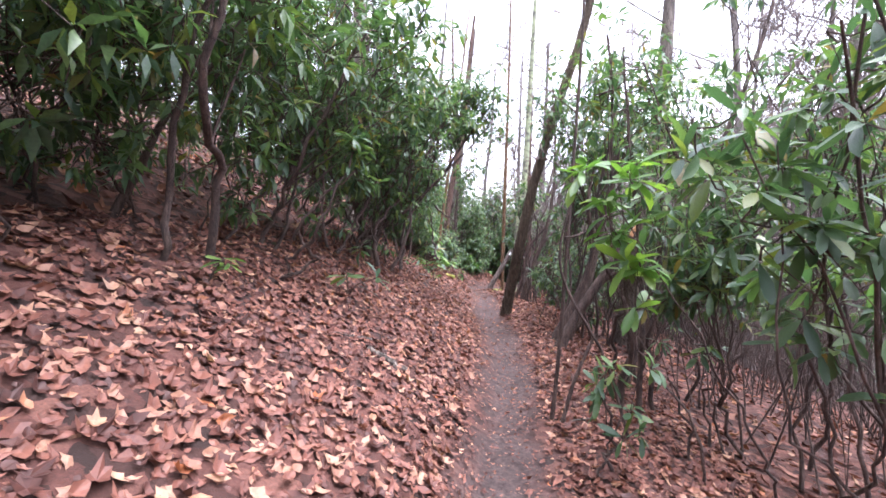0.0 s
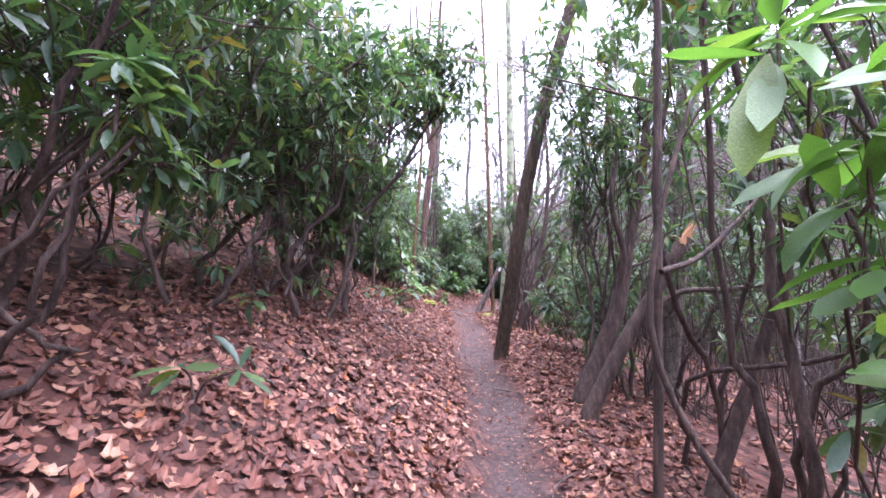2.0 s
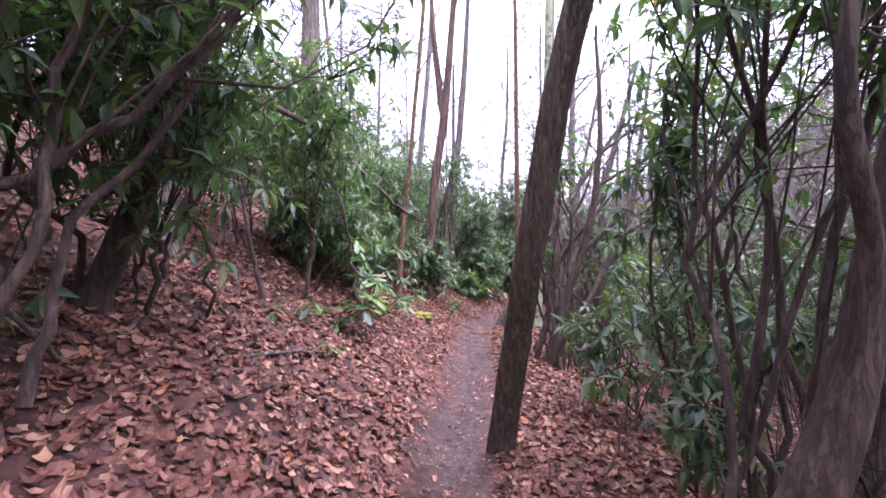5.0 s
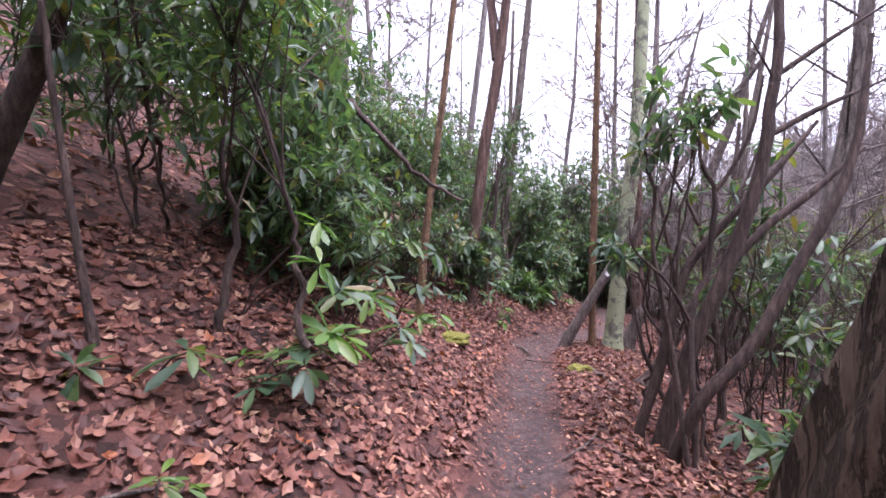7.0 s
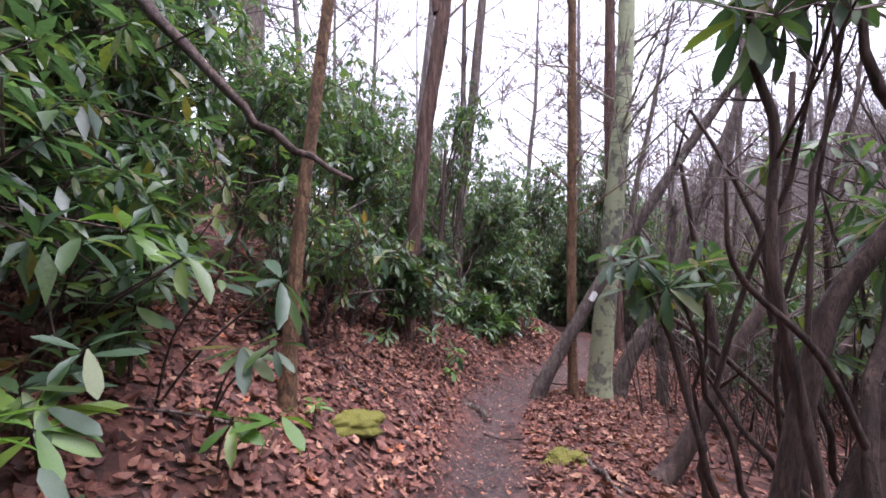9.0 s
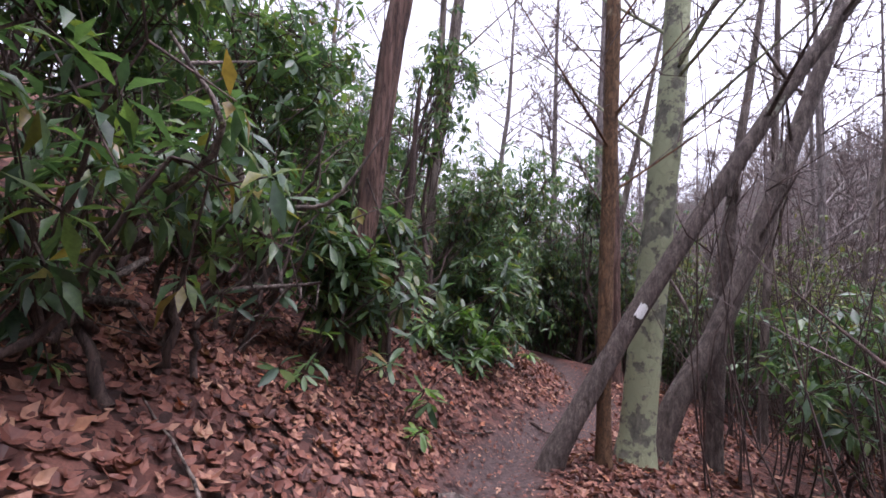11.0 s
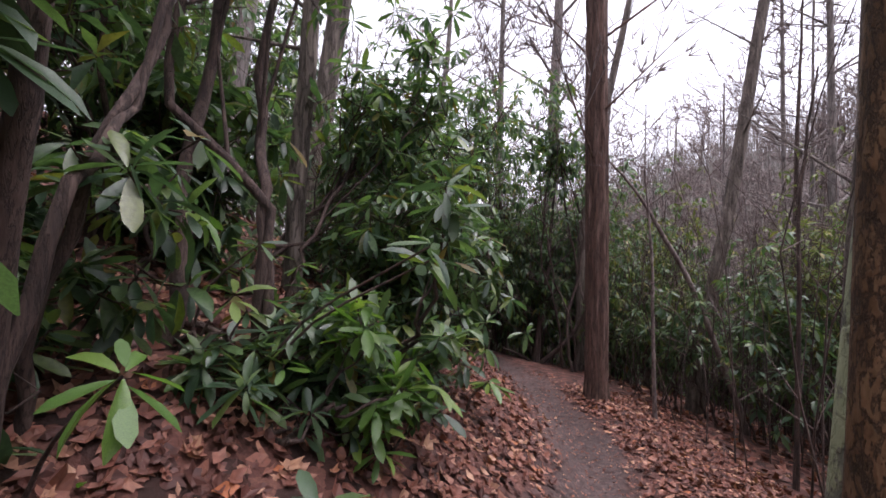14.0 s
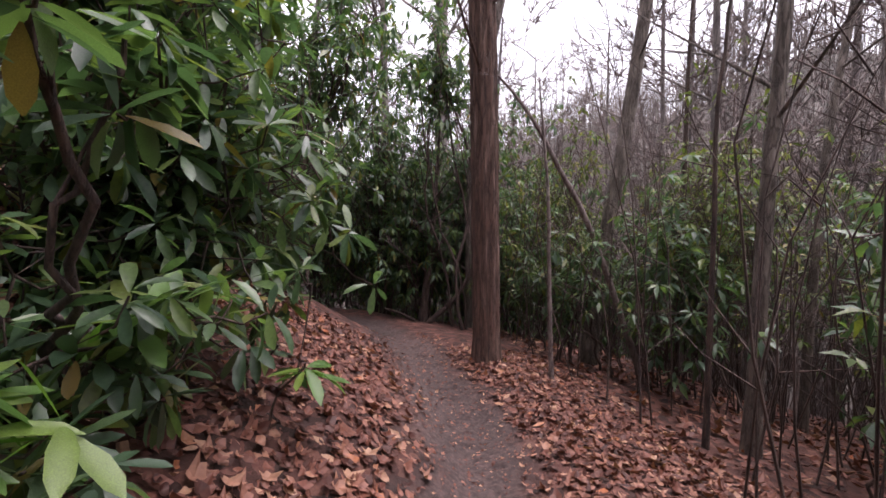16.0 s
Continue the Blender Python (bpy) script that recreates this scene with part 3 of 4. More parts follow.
# bush at the foot of the bank where the trail bends
for k, (x, y, w, hgt, nw) in enumerate([(-0.95, 11.7, 0.75, 1.6, 255), (-1.8, 13.0, 1.2, 2.9, 357), (-3.0, 14.8, 1.5, 3.4, 340), (-1.5, 15.2, 1.2, 2.8, 357), (-2.4, 17.2, 1.4, 3.2, 357)] + [
    (-0.8, 17.7, 1.0, 2.6, 323), (-4.4, 17.2, 1.8, 3.8, 306), (-1.3, 20.0, 1.5, 3.2, 340), (-0.6, 14.0, 0.7, 1.8, 136), (-5.0, 14.0, 1.8, 3.8, 272), (-3.2, 20.0, 1.7, 3.6, 306), (-0.9, 16.4, 0.7, 2.0, 187)]):
    b = gp(x, y)
    bush(b, (x + 0.2, y - 0.1, b[2] + hgt * 0.6), (w, w, hgt * 0.52), int(nw * 0.72), 150 + k, stems=4, droop=0.3)
# the big bush that leans out over the trail
bush(gp(0.7, 19.3), (1.45, 19.1, 0.9), (0.85, 0.75, 0.95), 380, 171, stems=5, fine=True, length=0.15, droop=0.5, label="large glossy rhododendron leaning out over the trail")
bush(gp(0.3, 20.3), (0.9, 20.4, 1.6), (1.3, 1.1, 1.5), 300, 172, stems=5, droop=0.3)
bush(gp(0.9, 21.8), (1.5, 21.8, 1.1), (1.1, 1.2, 1.6), 360, 173, stems=5, droop=0.3)
bush(gp(1.15, 18.5), (1.5, 17.95, 1.3), (0.3, 0.35, 0.35), 14, 174, stems=2, radius=0.016, singly=14, fine=True, length=0.16, droop=0.4, label="rhododendron bough with large leaves beside the trail")
bush(gp(-0.35, 15.9), (0.12, 15.85, 1.15), (0.6, 0.45, 0.75), 84, 175, stems=3, radius=0.014, singly=44, fine=True, length=0.18, droop=0.4, label="rhododendron with broad dark leaves in front of a reddish trunk")
bush(gp(-0.6, 14.6), (-0.3, 14.6, 1.75), (0.55, 0.5, 0.5), 40, 176, stems=4, radius=0.02, singly=18, fine=True, droop=0.3)
bush(gp(0.25, 18.6), (0.75, 18.1, 0.55), (0.55, 0.45, 0.35), 44, 177, stems=3, radius=0.014, singly=26, fine=True, length=0.15, droop=0.3)
bush(gp(0.5, 18.1), (0.7, 17.95, 0.3), (0.6, 0.5, 0.4), 80, 180, stems=4, singly=30, fine=True, length=0.15, droop=0.3)
bush(gp(0.2, 18.9), (1.35, 19.5, 2.35), (0.75, 0.7, 0.85), 190, 181, stems=4, fine=True, length=0.15, droop=0.55)
bush(gp(-0.4, 18.2), (-0.35, 18.0, 2.1), (0.75, 0.8, 1.0), 120, 182, stems=4, length=0.15, droop=0.3)
bush(gp(0.1, 17.9), (0.6, 17.7, 0.45), (0.65, 0.4, 0.28), 44, 183, stems=4, radius=0.012, singly=30, fine=True, length=0.14, droop=0.35, label="low rhododendron shoots with bright leaves on the litter")
bush(gp(-0.5, 15.3), (-0.1, 15.6, 1.9), (0.7, 0.6, 0.6), 46, 184, stems=4, singly=16, fine=True, droop=0.3)
bush(gp(0.9, 18.6), (1.4, 18.5, 0.3), (0.55, 0.5, 0.3), 52, 185, stems=4, radius=0.011, singly=20, fine=True, length=0.15, droop=0.35, label="low rhododendron shoots with bright leaves on the litter", feet=0.3)
bush(gp(0.7, 17.6), (1.15, 17.7, 0.45), (0.35, 0.3, 0.28), 20, 186, stems=3, radius=0.01, singly=20, fine=True, length=0.18, droop=0.3, label="low rhododendron shoots with bright leaves on the litter", leaves=LEAF_MESH_YOUNG)
bush(gp(-0.3, 17.2), (0.1, 17.2, 0.95), (0.5, 0.45, 0.6), 80, 189, stems=4, radius=0.012, singly=20, fine=True, length=0.16, droop=0.35)
# leafy shoots on the near side of the slim trunk
bush(gp(-0.2, 18.6), (0.0, 18.5, 1.55), (0.5, 0.4, 0.95), 190, 190, stems=5, radius=0.014, singly=26, fine=True, length=0.17, droop=0.4)
bush(gp(-0.7, 18.8), (-0.4, 18.8, 1.05), (0.6, 0.5, 0.9), 150, 191, stems=4, radius=0.014, fine=True, length=0.16, droop=0.4)
bush(gp(-0.5, 17.6), (-0.35, 17.6, 1.0), (0.45, 0.4, 0.6), 90, 192, stems=4, radius=0.014, fine=True, length=0.16, droop=0.4)
# tall crowns high on the bank
bush(gp(-2.1, 13.6), (-1.6, 13.4, 3.4), (1.2, 1.0, 1.1), 250, 187, stems=4, radius=0.02, droop=0.4, label="tall old rhododendron high on the bank")
bush(gp(-3.1, 12.2), (-2.8, 12.0, 3.6), (1.3, 1.1, 1.2), 240, 188, stems=4, radius=0.02, droop=0.4, label="tall old rhododendron high on the bank")
# glossy bushes by the mossy stones
for k, (x, y, cx, cy, cz, w, hz, nw) in enumerate([(-1.6, 12.0, -1.25, 11.75, 2.45, 0.85, 1.05, 250), (-1.7, 13.2, -1.3, 13.0, 2.3, 0.8, 0.95, 220), (-1.2, 12.7, -0.75, 12.6, 1.75, 0.5, 0.6, 90)]):
    bush(gp(x, y), (cx, cy, cz), (w, w * 0.85, hz), nw, 920 + k, stems=4, radius=0.02, feet=0.3, fine=True, length=0.15, droop=0.4, label="dense rhododendron with dark glossy leaves on the bank")
# old crowns that close over the bank
for k, (x, y, cx, cy, cz, w, hz, nw) in enumerate([(-1.2, 16.3, -0.7, 16.1, 3.25, 0.95, 0.65, 150), (-1.5, 14.8, -0.95, 14.6, 3.2, 0.9, 0.6, 150), (-1.8, 12.4, -1.3, 12.3, 3.9, 0.95, 0.6, 150), (-1.4, 17.4, -0.9, 17.3, 3.0, 0.8, 0.7, 130)]):
    bush(gp(x, y), (cx, cy, cz), (w, w, hz), nw, 950 + k, stems=3, radius=0.022, feet=0.3, length=0.15, droop=0.4, label="tall old rhododendron whose crown closes over the bank")
bush(gp(-0.1, 16.7), (0.42, 16.5, 1.58), (0.22, 0.18, 0.2), 8, 954, stems=2, radius=0.01, singly=8, fine=True, length=0.2, droop=0.4, label="rhododendron bough with large leaves beside the trail")
# left of the walker by the mossy stones
bush(gp(-0.9, 12.3), (-0.55, 12.0, 1.75), (0.5, 0.55, 0.6), 46, 178, stems=4, radius=0.022, singly=20, fine=True, droop=0.3)

# thicket that closes the view at the trail's far end
for k, (x, y, w, hgt, nw) in enumerate([(1.2, 24.0, 1.4, 4.2, 525), (1.0, 27.4, 1.8, 4.9, 450), (4.2, 27.3, 1.7, 4.1, 450), (6.2, 26.6, 1.7, 3.8, 400), (-0.4, 25.4, 1.7, 4.6, 450), (3.0, 30.5, 2.3, 4.9, 450), (7.8, 29.0, 2.1, 4.1, 375), (-1.2, 23.0, 1.7, 4.6, 450), (5.6, 31.5, 2.3, 4.3, 400), (9.2, 25.4, 1.7, 3.5, 325), (4.9, 25.6, 1.0, 2.8, 225), (-3.0, 24.0, 2.3, 5.5, 400), (-2.2, 28.0, 2.5, 5.5, 400), (9.0, 32.0, 2.5, 4.3, 325), (1.2, 34.0, 2.8, 5.2, 375)]):
    b = gp(x, y)
    bush(b, (x, y, b[2] + hgt * 0.52), (w, w, hgt * 0.54), int(nw * 1.1), 200 + k, stems=6, length=0.2, droop=1.0)

# tall dark bushes that close in over the bend
for k, (x, y, w, hgt, nw) in enumerate([(1.5, 24.9, 1.5, 4.6, 520), (4.7, 26.2, 1.5, 4.8, 520), (2.7, 28.0, 1.8, 5.2, 520), (6.4, 25.6, 1.5, 4.2, 420), (8.4, 26.6, 1.8, 4.2, 380), (4.0, 30.0, 2.2, 5.4, 420)]):
    b = gp(x, y)
    bush(b, (x, y, b[2] + hgt * 0.53), (w, w, hgt * 0.5), nw, 220 + k, stems=6, length=0.2, droop=1.0)

# crowns that arch in over the end of the trail
for k, (x, y, cx, cy, cz, w, hz, nw) in enumerate([(1.7, 23.0, 2.7, 23.4, 3.3, 1.3, 1.3, 260), (4.9, 23.9, 4.5, 24.2, 3.5, 1.0, 1.4, 200), (4.5, 24.8, 4.2, 24.8, 0.7, 0.9, 1.5, 240), (3.3, 28.4, 3.2, 28.2, 0.9, 1.4, 2.2, 300), (3.9, 26.0, 3.9, 26.0, 2.3, 1.3, 2.2, 380), (5.7, 25.3, 5.7, 25.3, 1.7, 1.3, 2.1, 300), (7.2, 24.6, 7.2, 24.6, 1.2, 1.3, 1.8, 200)]):
    bush(gp(x, y), (cx, cy, cz), (w, w * 0.8, hz), nw, 270 + k, stems=4, radius=0.022, length=0.19, droop=0.9, label="tall dark rhododendron that closes over the trail's bend")

# lower side of the trail
for k, (x, y, w, hgt, nw) in enumerate([(3.3, 5.4, 1.0, 4.4, 210), (3.9, 7.6, 1.1, 4.4, 220), (3.1, 9.8, 0.8, 1.9, 137), (4.8, 10.2, 1.4, 3.3, 190), (3.7, 12, 0.9, 1.7, 125), (5.4, 13.2, 1.3, 2.6, 183), (2.4, 10, 0.5, 1.2, 68), (4.6, 3.8, 1.3, 4.4, 200), (6.4, 8, 1.7, 4.2, 220), (2.8, 3.4, 0.9, 4.0, 170), (6.8, 12, 1.6, 3.1, 252), (4.6, 16.6, 1.1, 2.2, 97), (6.2, 18.4, 1.3, 2.8, 140)] + [
    (7.4, 21.6, 1.5, 3.3, 195), (6.2, 20.6, 0.9, 2.2, 118), (7.8, 16.2, 1.8, 3.3, 173), (8.8, 19.2, 1.8, 3.6, 216), (5.9, 24, 1.2, 2.7, 162), (9.2, 22.6, 1.8, 3.6, 216), (7.2, 4.6, 1.9, 4.4, 210), (2.6, 8.2, 0.7, 1.6, 90), (3.4, 1.4, 1.2, 3.7, 160), (10.6, 16, 2.2, 4.2, 216), (11, 21, 2.2, 4.2, 216), (10, 12, 2.0, 3.5, 229), (5.6, 21.9, 0.7, 1.8, 75)]):
    b = gp(x, y)
    bush(b, (x, y, b[2] + hgt * 0.68), (w, w, hgt * 0.46), int(nw * (0.85 if y < 14 else 1.1)), 230 + k, stems=4, radius=0.013, feet=0.35, droop=0.6, length=0.15 if y < 13 else 0.18, label="straggling rhododendron with bare crooked stems on the lower slope", group="rhododendrons on the lower slope")
# thin tall bushes with yellowing leaves by the bend
for k, (x, y, w, hgt, nw) in enumerate([(5.6, 22.6, 0.9, 4.2, 209), (6.9, 20.6, 1.0, 4.4, 247), (8.2, 22.0, 1.2, 5.0, 285), (6.4, 18.0, 0.9, 3.8, 190), (8.0, 18.6, 1.2, 4.8, 266), (9.6, 20.4, 1.4, 5.4, 285), (7.4, 24.4, 1.2, 4.6, 247), (10.4, 23.6, 1.5, 5.6, 285)]):
    b = gp(x, y)
    bush(b, (x, y, b[2] + hgt * 0.6), (w, w, hgt * 0.42), nw, 940 + k, stems=3, radius=0.014, feet=0.4, droop=0.7, length=0.12, mat=M_LEAF_OLIVE, count=(4, 8), label="thin leggy shrub with sparse yellowing leaves", group="rhododendrons on the lower slope")
# crowns of the old trunks below the trail
for k, (x, y, cx, cy, cz, w, hz, nw) in enumerate([(2.0, 7.3, 2.6, 7.1, 3.5, 1.0, 0.9, 192), (2.3, 5.6, 2.2, 5.2, 3.3, 0.8, 0.8, 144)] + [
    (2.9, 9.0, 3.2, 9.3, 3.3, 1.0, 0.9, 156), (1.9, 4.4, 1.7, 4.3, 3.3, 0.6, 0.6, 78), (3.0, 8.0, 3.3, 7.6, 2.0, 0.9, 0.9, 90)]):
    bush(gp(x, y), (cx, cy, cz), (w, w, hz), int(nw * 0.75), 290 + k, stems=3, radius=0.02, droop=0.35, label="tall rhododendron crown above the lower side of the trail", group="rhododendrons on the lower slope")
# sparse hanging crown high beside the slim trunks
bush(gp(0.6, 18.0), (0.8, 18.2, 3.9), (0.7, 0.7, 1.0), 90, 296, stems=3, radius=0.03, droop=0.9, label="tall thin rhododendron with hanging leaves against the sky")
bush(gp(0.1, 16.9), (0.75, 17.4, 3.6), (0.4, 0.4, 0.8), 36, 297, stems=2, radius=0.025, droop=0.9, label="tall thin rhododendron with hanging leaves against the sky")
# boughs close to the walker at the start
bush(gp(2.4, 3.7), (2.0, 3.7, 1.7), (0.6, 0.6, 0.9), 90, 266, stems=4, radius=0.012, fine=True, length=0.16, droop=0.35, group="rhododendrons on the lower slope")
bush(gp(2.8, 8.8), (2.5, 8.8, 2.65), (0.6, 0.6, 0.65), 110, 267, stems=4, radius=0.014, length=0.15, droop=0.4, group="rhododendrons on the lower slope")
bush(gp(2.5, 7.7), (1.95, 7.4, 3.9), (0.9, 0.8, 0.8), 130, 268, stems=3, radius=0.02, length=0.16, droop=0.4, label="tall rhododendron crown above the lower side of the trail", group="rhododendrons on the lower slope")
bush(gp(2.2, 1.9), (1.45, 1.85, 2.0), (0.62, 0.4, 0.45), 46, 261, stems=3, radius=0.01, singly=46, fine=True, length=0.18, droop=0.3, label="backlit rhododendron bough with bright green leaves")
bush(gp(2.5, 1.6), (1.15, 1.6, 2.42), (0.85, 0.3, 0.22), 34, 259, stems=3, radius=0.012, singly=34, fine=True, length=0.14, droop=0.55, label="rhododendron bough that hangs in over the trail")
bush(gp(1.9, 3.2), (1.1, 3.1, 1.92), (0.2, 0.22, 0.3), 14, 262, stems=3, radius=0.009, singly=14, fine=True, length=0.21, droop=0.15, leaves=LEAF_MESH_YOUNG, label="backlit rhododendron bough with bright green leaves")
bush(gp(1.25, 2.9), (1.1, 2.75, 0.75), (0.3, 0.25, 0.3), 8, 263, stems=2, radius=0.012, singly=8, fine=True, length=0.14, droop=0.3, label="thin young rhododendron beside the trail")
bush(gp(2.45, 12.1), (2.4, 11.8, 2.45), (1.0, 0.8, 0.7), 24, 264, stems=3, radius=0.014, singly=24, fine=True, length=0.19, droop=0.45, label="rhododendron bough with long drooping leaves above the trail")
bush(gp(3.1, 12.5), (2.75, 12.6, 1.7), (0.8, 0.7, 0.9), 60, 269, stems=4, radius=0.013, fine=True, length=0.16, droop=0.4, label="sparse rhododendron with dark branching stems")
bush(gp(2.6, 12.9), (2.05, 12.4, 1.45), (0.42, 0.4, 0.3), 20, 265, stems=3, radius=0.02, singly=20, fine=True, length=0.15, droop=0.4, label="sparse rhododendron with dark branching stems")

# seedlings on the bank: where their leaf rosettes open
LOWER = [(0.51, 17.47, 0.64), (0.77, 17.62, 0.53), (0.61, 17.76, 1.06), (0.81, 18.02, 0.69), (1.25, 17.74, 0.36), (0.91, 17.90, 0.32), (0.66, 17.75, 0.74), (0.44, 17.48, 1.20), (1.17, 17.75, 0.16), (1.35, 17.32, 1.31), (0.53, 17.67, 0.83), (0.93, 18.10, 0.53), (0.61, 17.65, 0.42), (1.50, 18.30, 0.47), (1.42, 18.00, 0.26), (1.40, 17.90, 0.26), (1.98, 18.85, 0.10)]
MIDDLE = [(-0.12, 15.31, 0.63), (-0.05, 15.55, 0.80), (0.40, 15.73, 1.12), (0.36, 15.75, 0.67), (0.66, 15.87, 0.34), (-0.45, 15.55, 0.90), (0.36, 15.91, 1.57), (0.21, 15.82, 1.34), (0.52, 16.35, 0.67), (0.87, 16.46, 0.51), (0.62, 16.65, 0.74), (-0.12, 14.97, 0.68), (-0.46, 15.25, 1.09), (-0.26, 15.54, 1.25), (0.69, 16.00, 0.21)]
UPPER = [(-0.10, 11.54, 1.25), (-0.17, 11.43, 1.26), (-0.00, 12.15, 1.42), (-0.20, 12.13, 1.55), (0.21, 12.07, 0.97), (-0.30, 11.62, 1.37), (-0.12, 11.73, 1.90), (-0.27, 11.82, 1.73), (0.02, 12.15, 1.14), (-0.11, 10.85, 1.23), (-0.05, 10.35, 1.10), (0.06, 11.17, 0.94), (-0.10, 10.14, 1.01), (-0.24, 10.55, 1.70), (-0.25, 10.19, 0.86), (-0.58, 9.84, 1.11), (-0.17, 10.82, 0.93), (-0.86, 4.58, 1.17)]
for k, (x, y, z) in enumerate(UPPER + MIDDLE + LOWER):
    r = np.random.default_rng(700 + k)
    rise = z - float(ground_z(x, y))
    dx, dy = -0.55 * max(rise, 0) + r.normal(0, 0.04), 0.25 * max(rise, 0) + r.normal(0, 0.04)
    g = gp(x + dx, y + dy, 0)
    seedling(g, max(z - g[2], 0.07), (2 if k < 18 else 1) if k % 3 else 2, 300 + k, 0.2 if k < 18 else 0.17, k % 3 == 1, way=(-dx, -dy))
for k, (x, y) in enumerate([(-1.62, 3.1), (0.55, 15.6), (0.0, 13.0), (-0.4, 10.5), (0.3, 16.6), (-0.2, 9.3)]):
    seedling(gp(x, y, 0), 0.16, 2, 380 + k, 0.11, True)

# ---------------------------------------------------------------- trees beside the trail
bare_tree("leaning_tree", [(1.27, 9.08, -0.03), (1.375, 8.8, 0.8), (1.475, 8.48, 1.59), (1.63, 8.3, 2.5), (1.88, 8.1, 3.6), (2.4, 7.8, 5.5), (3.0, 7.5, 9.0)], [0.098, 0.09, 0.086, 0.084, 0.08, 0.07, 0.04], M_BARK_T1, "leaning tree with furrowed grey-brown bark at the trail edge", 11, 6, 0.6, 1.8, ridges=9, sides=26, steps=48, flare=1.1)
bare_tree("multi_stemmed_tree", [gp(1.8, 7.05), (2.25, 7.07, 0.9), (2.39, 7.08, 1.54), (2.6, 7.1, 2.44), (2.9, 7.2, 4.0)], [0.1, 0.085, 0.06, 0.05, 0.025], M_STEM, "old rhododendron with twisted reddish-brown trunks", 13, 8, 0.45, 1.2, extra=[([(2.25, 7.07, 0.9), (2.35, 7.0, 1.5), (2.2, 6.9, 2.1), (2.3, 6.9, 2.7)], [0.04, 0.03, 0.02])])
BROKEN = bare_tree("broken_tree", [gp(1.72, 6.6), (2.05, 6.6, 0.56), (2.5, 6.6, 1.25), (2.78, 6.59, 1.69)], [0.085, 0.075, 0.065, 0.06], M_STEM, "leaning trunk snapped off with an orange splintered end", 14, 0, extra=[([(2.2, 6.6, 0.8), (2.6, 6.5, 1.15), (3.0, 6.3, 1.2), (3.7, 6.2, 1.25)], [0.03, 0.025, 0.015])])
bare_tree("straight_tree", [gp(3.4, 8.4), (3.7, 8.42, 1.57), (3.95, 8.46, 3.2), (4.2, 8.5, 7.0)], [0.2, 0.17, 0.15, 0.08], M_BARK, "dark trunk among rhododendrons below the trail", 15, 11, 0.26, 1.6, thin=0.005)
bare_tree("slim_tree", [gp(2.16, 5.38), (2.75, 5.4, 1.2), (2.91, 5.4, 1.7), (3.68, 5.43, 3.6), (4.1, 5.5, 5.0)], [0.055, 0.045, 0.04, 0.025, 0.015], M_STEM, "slim leaning grey sapling beside the trail", 17, 5, 0.45, 1.0)
bare_tree("slim_tree", [gp(0.93, 3.75), (0.96, 3.7, 0.54), (1.02, 3.7, 1.75), (1.08, 3.72, 2.78), (1.15, 3.8, 4.4)], [0.017, 0.016, 0.015, 0.013, 0.009], M_STEM, "slim dark sapling with a pale bowed branch at the trail's edge", 18, 5, 0.6, 0.9, extra=[([gp(1.5, 3.5), (1.3, 3.54, 0.64), (1.03, 3.56, 1.11), (0.93, 3.58, 1.42), (0.98, 3.6, 1.75), (1.1, 3.62, 2.1)], [0.014, 0.012, 0.01, 0.006]), ([gp(1.0, 3.7), (1.12, 3.75, 0.4), (1.3, 3.78, 0.8)], [0.02, 0.012]), ([(0.98, 3.6, 1.6), (1.15, 3.65, 1.65), (1.4, 3.7, 1.85)], [0.01, 0.008, 0.005])], flare=1.1)
bare_tree("bank_tree", [gp(-1.38, 8.25), (-1.07, 8.28, 1.92), (-0.74, 8.31, 2.75), (-0.4, 8.4, 4.2)], [0.1, 0.085, 0.07, 0.04], M_STEM, "leaning old rhododendron trunk on the bank", 19, 5, 0.5, 1.2)
bare_tree("bank_tree", [gp(-2.03, 10.0), (-1.5, 10.08, 2.75), (-1.3, 10.1, 3.25), (-1.0, 10.13, 3.15), (-0.5, 10.2, 2.9)], [0.07, 0.06, 0.05, 0.04, 0.02], M_STEM, "bent trunk that arches over on the bank", 20, 5, 0.4, 0.9)
bare_tree("bank_tree", [gp(-1.95, 9.7), (-1.96, 9.9, 2.9), (-1.9, 10.0, 5.0), (-1.7, 10, 8)], [0.17, 0.15, 0.13, 0.07], M_BARK, "thick brown trunk among rhododendrons on the bank", 21, 6, 0.5, 1.6)
bare_tree("bank_tree", [gp(-1.17, 7.4), (-1.43, 7.41, 2.14), (-1.44, 7.45, 3.4), (-1.2, 7.4, 5.2)], [0.075, 0.06, 0.05, 0.03], M_STEM, "crooked trunk on the bank", 22, 5, 0.5, 1.2)
bare_tree("bare_sapling", [gp(-0.95, 9.8), (-1.11, 9.83, 1.83), (-1.24, 9.82, 2.92), (-1.3, 9.8, 3.6)], [0.022, 0.018, 0.015, 0.01], M_STEM, "thin black bowed sapling on the leafy bank", 23, 3, 0.5, 0.6)
bare_tree("slim_tree", [gp(-0.17, 13.0), (-0.08, 13.05, 1.75), (0.13, 13.1, 3.3), (0.5, 13.2, 6.5), (0.8, 13.3, 9)], [0.052, 0.045, 0.04, 0.03, 0.015], M_BARK_A, "slim tree with mottled grey bark on the bank", 24, 5, 0.6, 1.2)
